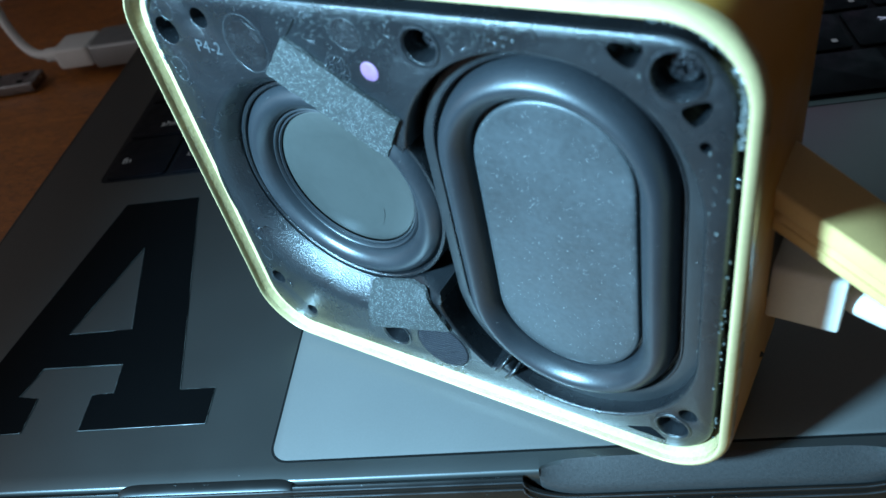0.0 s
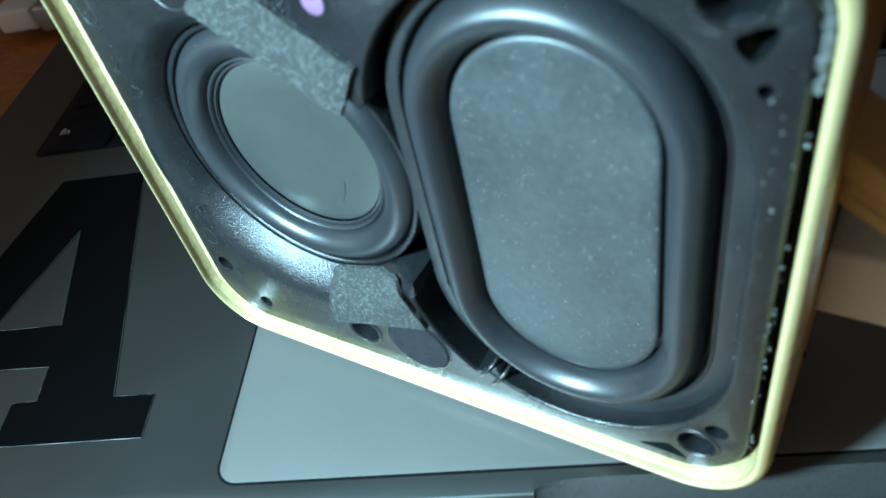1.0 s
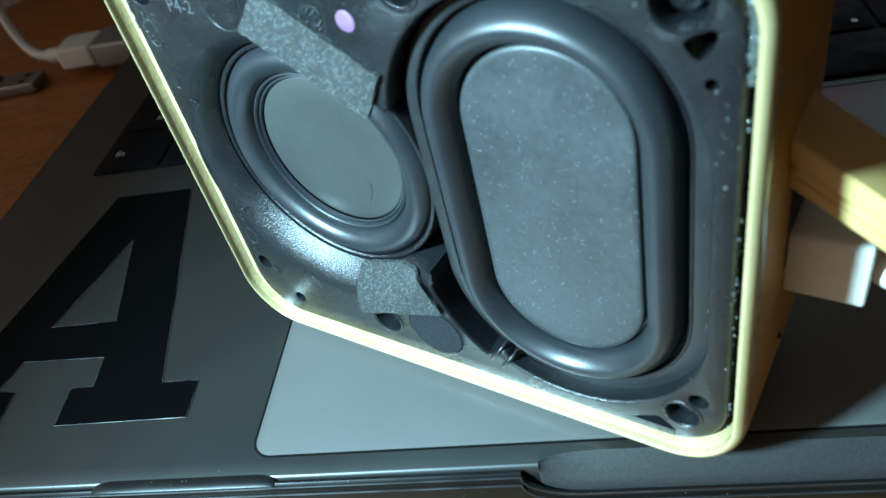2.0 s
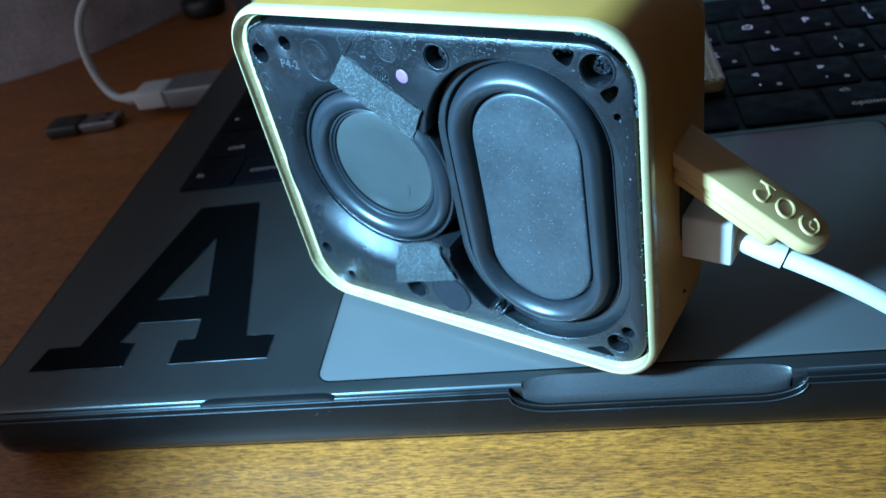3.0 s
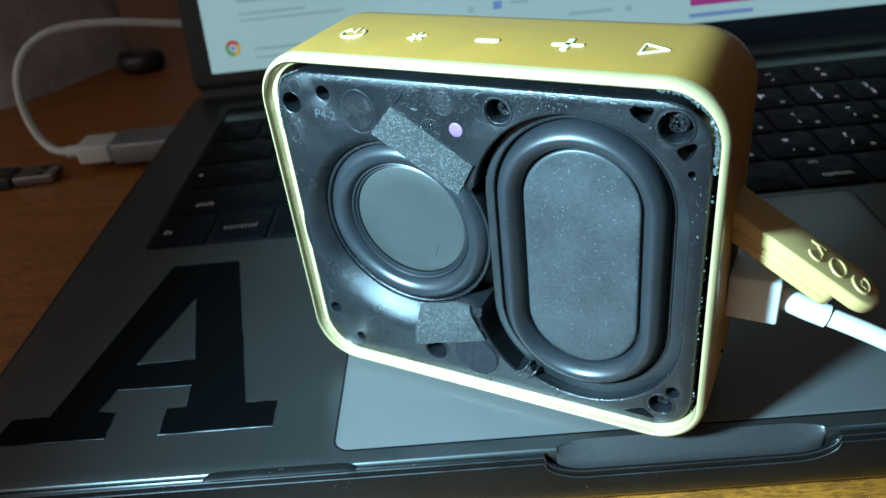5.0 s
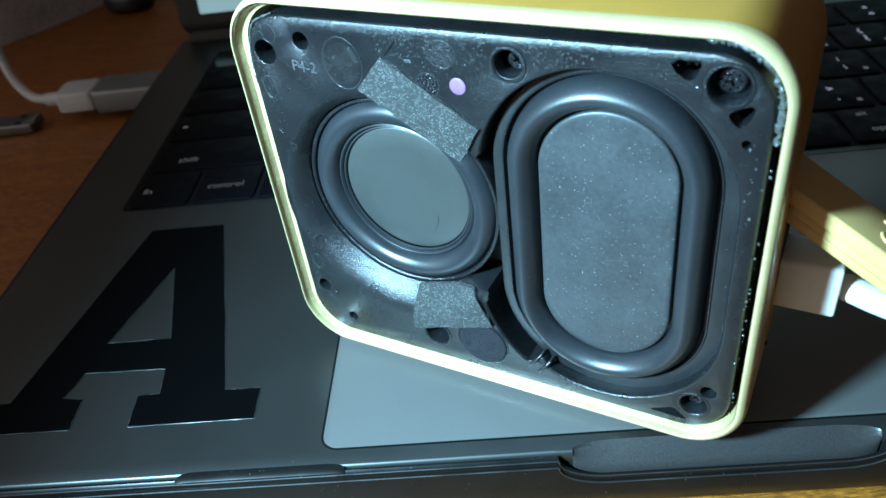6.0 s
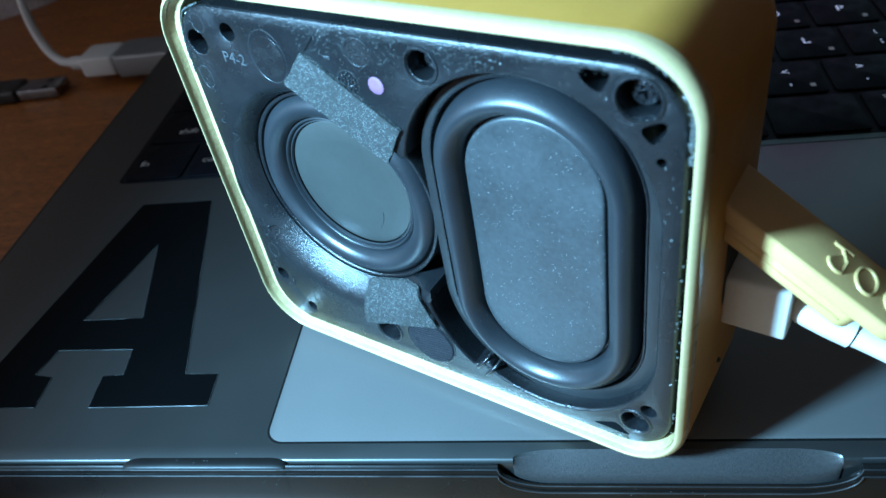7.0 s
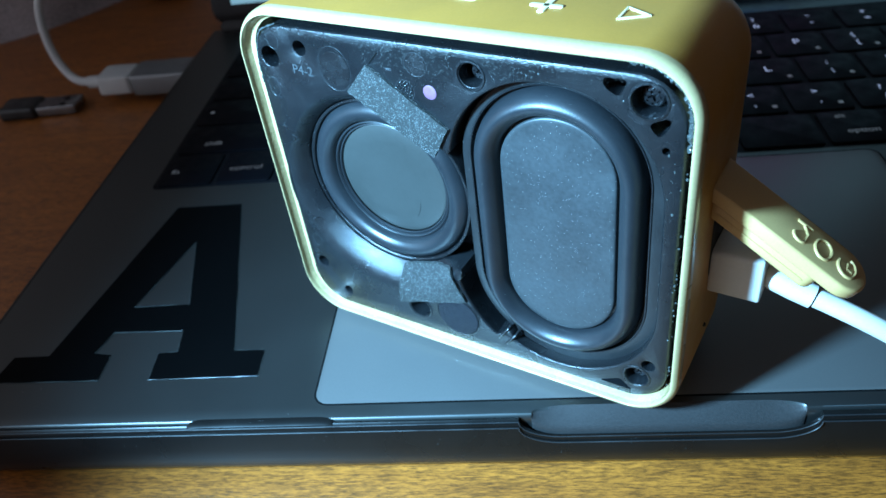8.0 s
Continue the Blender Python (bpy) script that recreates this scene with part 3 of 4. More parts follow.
RIM = 18.6                                            # radius of the round hole at the foot of its funnel


def funnel(u):
    """Depth of the funnel, from its rim (0) to its foot (1)."""
    return 3.2 * u ** 1.9


def notch(x, z):
    """The oblong opening is cut wider beside the clip."""
    cx, cz = (WX0 + WX1) / 2, WZ0 + WR
    a = math.degrees(math.atan2(z - cz, x - cx)) % 360
    k = 1 + 1.75 / WR * ease((a - 186) / 8) * ease((235 - a) / 3)
    return (cx + (x - cx) * k, cz + (z - cz) * k) if z < cz else (x, z)


N = 180
round_run = []
for k in range(N):
    a = 2 * math.pi * k / N
    x, z = TX + flare(a) * math.cos(a), TZ + flare(a) * math.sin(a)
    round_run.append((not in_well(x, z), x, z, a))
start = next(k for k in range(N) if round_run[k][0] and not round_run[k - 1][0])
round_run = [p for p in round_run[start:] + round_run[:start] if p[0]]
well_pts = rounded(WX0, WX1, WZ0, WZ1, WR, 28)
well_run = [(math.hypot(x - TX, z - TZ) > flare(math.atan2(z - TZ, x - TX)) + 0.3, x, z) for x, z in (notch(*p) for p in well_pts)]
start = next(k for k in range(len(well_run)) if well_run[k][0] and not well_run[k - 1][0])
well_run = [p for p in well_run[start:] + well_run[:start] if p[0]]
union = []
for k, (_, x, z, a) in enumerate(round_run):
    w = ease(min(k, len(round_run) - 1 - k) / 7)
    union.append((x, z, Vector((TX - x, TZ - z)).normalized(), w * (flare(a) - RIM) + (1 - w) * 0.4, w))
for _, x, z in well_run:
    cz = min(max(z, WZ0 + WR), WZ1 - WR)
    union.append((x, z, Vector(((WX0 + WX1) / 2 - x, cz - z)).normalized(), 0.45, 0.0))

PANEL_EDGE = rounded(-44.4, 34.9, 3.9, 68.6, 7.8, 12)
bores = [(1.1, 64.9, 2.05), (29.7, 65.0, 2.45), (30.0, 9.2, 2.1), (-41.2, 62.7, 2.0), (-33.6, 65.2, 1.4), (-41.6, 14.2, 1.35), (-36.2, 7.6, 1.0), (-17.0, 9.2, 2.4), (32.0, 12.7, 1.2)]


def pocket(pts, r=0.5, n=4):
    """A polygon with rounded corners."""
    out, m = [], len(pts)
    for k in range(m):
        a, b, c = Vector(pts[k - 1]), Vector(pts[k]), Vector(pts[(k + 1) % m])
        p, q = b + (a - b).normalized() * r * 1.6, b + (c - b).normalized() * r * 1.6
        for j in range(n + 1):
            t = j / n
            v = p * (1 - t) ** 2 + 2 * b * t * (1 - t) + q * t * t
            out.append((v.x, v.y))
    return out


pockets = [pocket([(22.7, 67.9), (22.8, 66.5), (25.3, 64.9), (26.7, 67.9)], 0.7), pocket([(29.6, 61.4), (31.5, 59.3), (33.1, 61.8), (32.9, 63.1)], 0.7),
           pocket([(22.9, 5.3), (29.4, 5.2), (26.9, 7.4)], 0.5), circle(32.5, 57.6, 0.62, 14)]
bm = bmesh.new()
loops = [PANEL_EDGE, [(x, z) for x, z, *_ in union]] + [circle(x, z, r + 0.25, 28) for x, z, r in bores] + pockets
edges = []
for loop in loops:
    vs = [bm.verts.new((x, 0, z)) for x, z in loop]
    edges += [bm.edges.new((vs[k], vs[(k + 1) % len(vs)])) for k in range(len(vs))]
bmesh.ops.triangle_fill(bm, edges=edges, use_beauty=True, use_dissolve=False)
cx, cz = -4.75, 36.25


def shrunk(loop, d):
    return [(x + d * (1 if x > cx else -1) * min(1, abs(x - cx) / 30), z + d * (1 if z > cz else -1) * min(1, abs(z - cz) / 25)) for x, z in loop]


loft(bm, [upright(PANEL_EDGE, 0), upright(shrunk(PANEL_EDGE, 0.22), 0.12), upright(shrunk(PANEL_EDGE, 0.42), 0.45), upright(shrunk(PANEL_EDGE, 0.5), 4.5)])
rings = [[Vector((x, 0, z)) for x, z, *_ in union]]
for k in range(1, 17):
    a = math.pi / 2 * k / 16
    u = k / 16
    rings.append([Vector((x + n.x * d * (w * u + (1 - w) * math.sin(a)), w * funnel(u) + (1 - w) * 0.5 * (1 - math.cos(a)),
                          z + n.y * d * (w * u + (1 - w) * math.sin(a)))) for x, z, n, d, w in union])
rings.append([Vector((x + n.x * d, 10.0, z + n.y * d)) for x, z, n, d, w in union])
loft(bm, rings)
for x, z, r in bores:
    loft(bm, [upright(circle(x, z, r + 0.25, 28), 0), upright(circle(x, z, r + 0.07, 28), 0.08), upright(circle(x, z, r, 28), 0.3), upright(circle(x, z, r * 0.96, 28), 4.0)])
for loop in pockets:
    loft(bm, [upright(loop, 0), upright(loop, 3.0)])
panel = part("front_panel", bm, PANEL, speaker, "black moulded plastic front panel", 30)
bm = bmesh.new()
slab(bm, rounded(-45, 35.5, 3.5, 70.0, 8, 8), 9.4, 10.6, 0.2, 1, make=upright)
part("inner_floor", bm, DEEP, speaker)


def screw(x, z, y, r, turn):
    b2 = bmesh.new()
    prof = [(r, y + 1.2), (r, y + 0.35), (r * 0.85, y + 0.08), (r * 0.55, y)]
    loft(b2, [upright(circle(x, z, rr, 24), yy) for rr, yy in prof], True, False)
    n, ring = 16, []
    for k in range(n):
        a = 2 * math.pi * k / n + turn
        rad = r * (0.5 if (k % 4) in (0, 1) else 0.2)
        ring.append((x + rad * math.cos(a), z + rad * math.sin(a)))
    outer = [b2.verts.new(p) for p in upright(circle(x, z, r * 0.55, n), y)]
    inner = [b2.verts.new(p) for p in upright(ring, y + 0.02)]
    low = [b2.verts.new(p) for p in upright(ring, y + 0.8)]
    for a, b in ((outer, inner), (inner, low)):
        for k in range(n):
            b2.faces.new((a[k], a[(k + 1) % n], b[(k + 1) % n], b[k]))
    b2.faces.new(low)
    part("screw", b2, SCREW, speaker, "small dark cross-head screw", 25)


screw(1.5, 64.7, 2.3, 1.55, 0.4)
screw(29.6, 64.9, 2.0, 1.8, 0.2)
screw(30.0, 9.1, 1.7, 1.5, 0.7)
for x, z, r in ((1.1, 64.9, 2.75), (29.7, 65.0, 3.1), (30.0, 9.2, 2.7)):
    bm = bmesh.new()
    loft(bm, [upright(circle(x, z, r, 32), 0.02), upright(circle(x, z, r - 0.12, 32), -0.18), upright(circle(x, z, r - 0.42, 32), -0.2), upright(circle(x, z, r - 0.58, 32), 0.05)])
    part("screw_collar", bm, PANEL, speaker)

# round driver
driver = new("round_driver")
driver.parent = speaker
tagged(driver, "round black speaker driver with a rubber surround")
bm = bmesh.new()
loft(bm, [upright(circle(TX, TZ, r, 96), y) for r, y in ((18.55, 9), (18.5, 3.6), (18.35, 3.35), (17.95, 3.3), (17.75, 3.5), (17.65, 4.6))])
part("basket_ring", bm, PANEL, driver)
prof = [(17.7, 4.5), (17.45, 3.9)] + [(17.45 - 3.9 * k / 14, 3.9 - 1.35 * math.sin(math.pi * k / 14) ** 0.75) for k in range(1, 14)]
prof += [(13.5, 4.2), (13.35, 4.7), (13.2, 4.55), (12.95, 4.4), (12.75, 4.6), (12.65, 5.1), (12.5, 4.95), (12.3, 4.9), (12.15, 5.2)]
bm = bmesh.new()
loft(bm, [upright(circle(TX, TZ, r, 96), y) for r, y in prof])
part("surround", bm, RUBBER, driver, "black rubber roll surround", 60)
bm = bmesh.new()
loft(bm, [upright(circle(TX, TZ, r, 96), y) for r, y in ((12.2, 5.9), (12.12, 5.5), (11.8, 5.35), (8, 5.45), (4, 5.5), (0.6, 5.52))], False, True)
part("cone", bm, CONE, driver, "smooth dark grey round cone", 60)

rnd = random.Random(12)
for a0, r0, n in ((-62, 9.2, 7),):
    bm = bmesh.new()
    tube(bm, [(TX + (r0 - 0.35 * k) * math.cos(radians(a0 + 4 * k)), 5.4, TZ + (r0 - 0.35 * k) * math.sin(radians(a0 + 4 * k)) + rnd.uniform(-0.1, 0.1)) for k in range(n)], 0.025, 5)
    part("scratch", bm, DEEP, driver)

# oblong passive radiator
radiator = new("oblong_radiator")
radiator.parent = speaker
tagged(radiator, "oblong black passive radiator with a thick rubber roll")
RX, RZ, RW, RH = 14.15, 36.0, 16.8, 28.8


def lozenge(i, y, n=20):
    return upright(rounded(RX - RW + i, RX + RW - i, RZ - RH + i, RZ + RH - i, RW - i, n), y)


bm = bmesh.new()
outer = [upright(rounded(-3.6 + i, 32.75 - i, 5.75 + i, 65.6 - i, 18.1 - i, 20), y) for i, y in ((0, 9.0), (0, 2.75), (0.12, 2.5), (0.4, 2.42))]
loft(bm, outer + [lozenge(0.6, 2.5)])
part("flange", bm, FLANGE, radiator, "dusty black radiator flange")
bm = bmesh.new()
loft(bm, [lozenge(i, y) for i, y in ((0.55, 2.9), (0.57, 2.4), (0.65, 2.3), (0.85, 2.32), (0.95, 2.6), (1.0, 3.9))])
part("frame_ring", bm, PANEL, radiator)
prof = [(1.0, 3.9), (1.4, 3.8), (1.5, 2.8)] + [(1.55 + 4.4 * k / 18, 2.45 - 2.55 * math.sin(math.pi * k / 18) ** 0.72) for k in range(1, 18)] + [(6.0, 2.8), (6.05, 3.9), (6.4, 3.9)]
bm = bmesh.new()
loft(bm, [lozenge(i, y, 28) for i, y in prof])
part("surround", bm, RUBBER, radiator, "thick black rubber roll", 60)
bm = bmesh.new()
loft(bm, [lozenge(i, y, 28) for i, y in ((6.4, 4.0), (6.42, 2.6), (6.52, 2.4), (6.75, 2.3), (7.3, 2.3), (10.6, 2.34))], False, True)
part("plate", bm, PLATE, radiator, "dusty black oblong plate", 60)

# the sliver between the two drivers: moulded web and the small clip below
bm = bmesh.new()
slab(bm, pocket([(1.2, 8.4), (3.4, 5.8), (5.0, 6.4), (5.2, 8.6), (3.8, 10.4)], 0.7), 0.25, 3.0, 0.3, 3, make=upright)
part("moulded_clip", bm, PANEL, speaker, "glossy moulded clip")
for x, z in ((1.9, 8.4), (3.5, 7.3)):
    bm = bmesh.new()
    tube(bm, smooth_path([(x - 0.5, 0.5, z - 1.0), (x + 0.1, 0.05, z - 0.2), (x + 0.9, 0.05, z + 0.9), (x + 1.6, 0.6, z + 1.8), (x + 1.9, 1.8, z + 2.2)], 5), 0.33, 10)
    part("clip_rib", bm, PANEL, speaker)

# foam tapes
def tape(corners, y_of, seed, nu=26, nv=9):
    rnd = random.Random(seed)
    a, b, c, d = (Vector(p) for p in corners)
    b2 = bmesh.new()
    grids = []
    for lift in (0.0, 0.62):
        grid = []
        for i in range(nu + 1):
            row = []
            for j in range(nv + 1):
                u, v = i / nu, j / nv
                p = a.lerp(b, u).lerp(d.lerp(c, u), v)
                jag = 0.1 if i in (0, nu) or j in (0, nv) else 0.0
                p = p + Vector((rnd.uniform(-jag, jag), rnd.uniform(-jag, jag)))
                row.append(b2.verts.new((p.x, y_of(p.x, p.y) - lift - (rnd.uniform(0, 0.09) if lift else 0), p.y)))
            grid.append(row)
        grids.append(grid)
        for i in range(nu):
            for j in range(nv):
                b2.faces.new((grid[i][j], grid[i + 1][j], grid[i + 1][j + 1], grid[i][j + 1]))
    lo, hi = grids
    rim = [(i, 0) for i in range(nu)] + [(nu, j) for j in range(nv)] + [(i, nv) for i in range(nu, 0, -1)] + [(0, j) for j in range(nv, 0, -1)]
    for k in range(len(rim)):
        (i, j), (p, q) = rim[k], rim[(k + 1) % len(rim)]
        b2.faces.new((lo[i][j], lo[p][q], hi[p][q], hi[i][j]))
    return b2


part("foam_tape", tape([(-19.0, 64.3), (-4.0, 54.6), (-7.4, 48.4), (-24.0, 58.6)], lambda x, z: -0.05, 3), FOAM, speaker, "grey foam tape strip")


def sag(x, z):
    r, e = math.hypot(x - TX, z - TZ), flare(math.atan2(z - TZ, x - TX))
    return -0.05 + funnel(max(0.0, min(1.0, (e - r) / (e - RIM)))) * ease((-5.5 - x) / 4)


part("foam_tape", tape([(-20.8, 18.2), (-8.2, 22.2), (-4.8, 15.3), (-21.5, 9.9)], sag, 5, 24, 14), FOAM, speaker, "grey foam tape patch")

# mesh disc, paint dot, moulded marks
bm = bmesh.new()
slab(bm, circle(-7.5, 10.2, 4.75, 40), 0.05, -0.22, 0.1, 2, make=upright)
disc = part("mesh_disc", bm, MESH_CLOTH, speaker, "round fine black mesh disc")
bm = bmesh.new()
for k in range(-12, 13):
    d = k * 0.37
    h = math.sqrt(max(0.0, 4.5 ** 2 - d * d))
    for ax in (0, 1):
        c, s = math.cos(radians(35 + 90 * ax)), math.sin(radians(35 + 90 * ax))
        p, q = (-7.5 + c * h - s * d, 10.2 + s * h + c * d), (-7.5 - c * h - s * d, 10.2 - s * h + c * d)
        tube(bm, [(p[0], -0.24, p[1]), (q[0], -0.24, q[1])], 0.075, 4)
part("weave", bm, THREAD, disc)
bm = bmesh.new()
loft(bm, [upright(circle(-7.5, 10.2, r, 40), y) for r, y in ((5.05, 0.02), (5.0, -0.1), (4.86, -0.12), (4.8, 0.02))])
part("disc_rim", bm, PANEL, speaker)
bm = bmesh.new()
loft(bm, [upright(circle(-17.0, 9.2, r, 32), y) for r, y in ((2.95, 0.02), (2.9, -0.1), (2.72, -0.12), (2.62, 0.05))])
part("hole_rim", bm, PANEL, speaker)
bm = bmesh.new()
slab(bm, circle(-6.9, 60.8, 1.3, 28), 0.05, -0.12, 0.1, 2, make=upright)
part("paint_dot", bm, LILAC, speaker, "lilac paint dot")
b2 = lettering("P4-2", 2.6, 0.015, pose(-33.9, -0.03, 60.9, 90, 0, 0) @ pose(0, 0, 0, 0, 0, -2))
part("moulded_code", b2, PALE_MARK, speaker, "raised moulded code", smooth=False)


def mark_ring(x, z, rx, rz, thick=0.026, name="moulded_ring"):
    b3 = bmesh.new()
    path = [(x + rx * math.cos(2 * math.pi * k / 36), 0.0, z + rz * math.sin(2 * math.pi * k / 36)) for k in range(37)]
    tube(b3, path, thick, 6, False)
    part(name, b3, PALE_MARK, speaker)


mark_ring(-26.4, 62.3, 3.5, 4.2)
mark_ring(-9.1, 65.4, 2.2, 2.1)
mark_ring(-39.6, 66.0, 1.3, 1.6)
mark_ring(-42.0, 56.6, 1.3, 2.0)
mark_ring(-41.7, 20.2, 1.2, 1.6)
for x, z, r in ((-26.4, 62.3, 3.2), (-9.1, 65.4, 2.0)):
    bm = bmesh.new()
    slab(bm, circle(x, z, r, 32), 0.03, -0.03, 0.02, 1, make=upright)
    part("grained_patch", bm, SPARKLE, speaker)
bm = bmesh.new()
rnd = random.Random(8)
for k in range(34):
    a, r = k * 2.4, 1.75 * math.sqrt((k + 0.5) / 34)
    x, z = -11.9 + r * math.cos(a), 60.4 + r * math.sin(a)
    slab(bm, circle(x, z, 0.17, 6), 0.03, -0.2 - 0.1 * rnd.random(), 0.05, 1, make=upright)
part("knurled_stamp", bm, PANEL_ROUGH, speaker)
mark_ring(-11.9, 60.4, 1.9, 1.9)
bm = bmesh.new()
slab(bm, rounded(-15.3, -14.0, 63.6, 64.1, 0.2, 3), 0.03, -0.1, 0.04, 1, make=upright)
part("moulded_dash", bm, PANEL_ROUGH, speaker)
bm = bmesh.new()
tube(bm, [(-16.4, 0.0, 66.6), (-18.5, 0.0, 64.4)], 0.14, 6)
part("slit", bm, GROOVE, speaker)
# small moulding flaws beside the round driver
bm = bmesh.new()
rnd = random.Random(21)
for x, z in ((-41.2, 53.8), (-41.8, 48.2), (-40.2, 45.0), (-42.2, 23.0), (-40.8, 25.2), (-39.6, 12.3)):
    pts = [(x + rnd.uniform(-0.7, 0.7), -0.02, z + 0.5 * k + rnd.uniform(-0.3, 0.3)) for k in range(4)]
    tube(bm, pts, 0.08, 5)
part("moulding_flaws", bm, PANEL_ROUGH, speaker)


# old glue round the panel
def glue_bead(path, seed, lo, hi, count):
    rnd = random.Random(seed)
    pts = smooth_path(path, count)
    j = 0.35 * hi
    pts = [p + Vector((rnd.uniform(-j, j), rnd.uniform(-j, j), rnd.uniform(-j, j))) for p in pts]
    b3 = bmesh.new()
    tube(b3, pts, [rnd.uniform(lo, hi) for _ in pts], 7)
    return b3


arc = [(27.9 + 8.0 * math.cos(radians(a)), -0.1, 62.8 + 8.0 * math.sin(radians(a))) for a in (98, 80, 60, 40, 20, 2)]
part("glue_residue", glue_bead(arc[:2] + [arc[2]], 2, 0.2, 0.5, 9), GLUE, speaker, "ragged clear glue", 25)
part("glue_residue", glue_bead(arc[2:] + [(35.9, 0.2, 58.5)], 4, 0.22, 0.55, 9), GLUE, speaker, "ragged clear glue", 25)
part("glue_residue", glue_bead([(-38, 0.1, 69.4), (-42.5, 0.1, 67.2), (-44.3, 0.1, 62), (-44.6, 0.1, 57)], 9, 0.05, 0.22, 9), GLUE, speaker, "thin ragged glue line", 25)
# Glue crumbs in the right gap, made more numerous for its small glints.
rnd = random.Random(14)
for k in range(46):
    z = 8 + 50 * rnd.random()
    x, y = 35.25 + rnd.uniform(-0.35, 0.5), rnd.uniform(-0.1, 1.2)
    bm = bmesh.new()
    bmesh.ops.create_icosphere(bm, subdivisions=1, radius=rnd.uniform(0.05, 0.24))
    for v in bm.verts:
        v.co = v.co * rnd.uniform(0.7, 1.3)
    bm.transform(Matrix.Translation((x, y, z)))
    part("glue_glint_crumb", bm, GLUE, speaker)
# More glue crumbs; those at the pockets are added purely as glints.
rnd = random.Random(31)
for x, z in ((33.9, 55.8), (34.0, 54.4), (33.7, 50.8), (33.2, 49.4), (32.8, 27.0), (12.9, 66.9), (26.0, 64.6), (33.0, 57.0), (33.6, 52.8), (34.1, 46.8), (31.0, 17.0)):
    bm = bmesh.new()
    bmesh.ops.create_icosphere(bm, subdivisions=1, radius=rnd.uniform(0.10, 0.24))
    bm.transform(Matrix.Translation((x, -0.05, z)) @ Matrix.Diagonal((1, 0.5, rnd.uniform(0.8, 2.0), 1)))
    part("glue_glint_crumb", bm, GLUE, speaker)

# Tiny glossy grains added so that the panel seems to sparkle.
bm = bmesh.new()
rnd = random.Random(52)
for k in range(1400):
    if k < 400:                                       # along the upper edge
        x, z = rnd.uniform(-43, 30), 68.3 - abs(rnd.gauss(0, 0.5))
    elif k < 1150:                                     # upper band of the panel
        x, z = rnd.uniform(-20, 12), 68 - abs(rnd.gauss(0, 3.0))
    elif k < 1300:                                     # upper left corner
        x, z = -43.6 + abs(rnd.gauss(0, 1.6)), rnd.uniform(55, 68)
    else:                                             # beside the round driver
        x, z = rnd.uniform(-43, -38), rnd.uniform(8, 55)
    if any(math.hypot(x - u, z - v) < w + 1.0 for u, v, w in bores) or in_well(x, z) or math.hypot(x - TX, z - TZ) < 21.5 or not -43.8 < x < 34.4 or z > 68.4:
        continue
    r = rnd.uniform(0.03, 0.11)
    h = r * rnd.uniform(0.4, 0.9)
    base = upright([(x + r * rnd.uniform(0.7, 1.2) * math.cos(a), z + r * rnd.uniform(0.7, 1.4) * math.sin(a)) for a in (0.3, 1.6, 2.9, 4.2, 5.4)], -0.0)
    tip = bm.verts.new((x, -h, z))
    vs = [bm.verts.new(p) for p in base]
    for i in range(5):
        bm.faces.new((vs[i], vs[(i + 1) % 5], tip))
tagged(part("panel_glint_grains", bm, GLUE, speaker, smooth=False), kind="stuff")

# raised buttons on the top
TOPY = 10.2


def raised(name, bm):
    part(name, bm, BUTTON, speaker, "raised champagne-gold button mark, painted pale for its glint")


def bar(bm, x0, y0, x1, y1, w):
    a, b = Vector((x0, y0)), Vector((x1, y1))
    t = (b - a).normalized() * w / 2
    n = Vector((-t.y, t.x))
    pts = [a - n, b - n] + [b + t * math.sin(k * math.pi / 6) - n * math.cos(k * math.pi / 6) for k in range(1, 6)] + [b + n, a + n]
    pts += [a - t * math.sin(k * math.pi / 6) + n * math.cos(k * math.pi / 6) for k in range(1, 6)]
    slab(bm, [(p.x, p.y) for p in pts], Z1 - 0.3, Z1 + 0.2, 0.2, 4)


bm = bmesh.new()
tube(bm, [(-31.7 + 2.2 * math.cos(radians(a)), TOPY + 2.2 * math.sin(radians(a)), Z1 - 0.05) for a in range(125, 416, 10)], 0.34, 8)
bar(bm, -31.7, TOPY + 0.6, -31.7, TOPY + 2.8, 0.6)
raised("power_button", bm)
bm = bmesh.new()
bar(bm, -18.2, TOPY - 2.0, -18.2, TOPY + 2.0, 0.6), bar(bm, -19.4, TOPY - 1.0, -17.0, TOPY + 1.0, 0.6), bar(bm, -19.4, TOPY + 1.0, -17.0, TOPY - 1.0, 0.6)
raised("pairing_button", bm)
bm = bmesh.new()
bar(bm, -6.0, TOPY, -3.0, TOPY, 1.6)
raised("minus_button", bm)
bm = bmesh.new()
bar(bm, 7.6, TOPY, 12.0, TOPY, 1.3), bar(bm, 9.8, TOPY - 2.2, 9.8, TOPY + 2.2, 1.3)
raised("plus_button", bm)
bm = bmesh.new()
bar(bm, 22.0, TOPY - 2.2, 22.0, TOPY + 2.2, 0.55), bar(bm, 22.0, TOPY + 2.2, 26.0, TOPY, 0.55), bar(bm, 22.0, TOPY - 2.2, 26.0, TOPY, 0.55)
raised("play_button", bm)

# charging port recess in the side
bm = bmesh.new()
side_pts = rounded(10.5, 20.0, 26, 46, 3.5, 6)
loft(bm, [[Vector((X1 + 0.05, y, z)) for y, z in side_pts], [Vector((X1 + 0.12, y, z)) for y, z in rounded(10.9, 19.6, 26.4, 45.6, 3.1, 6)]], False, True)
part("port_recess", bm, DEEP, speaker, "dark charging port recess")
bm = bmesh.new()
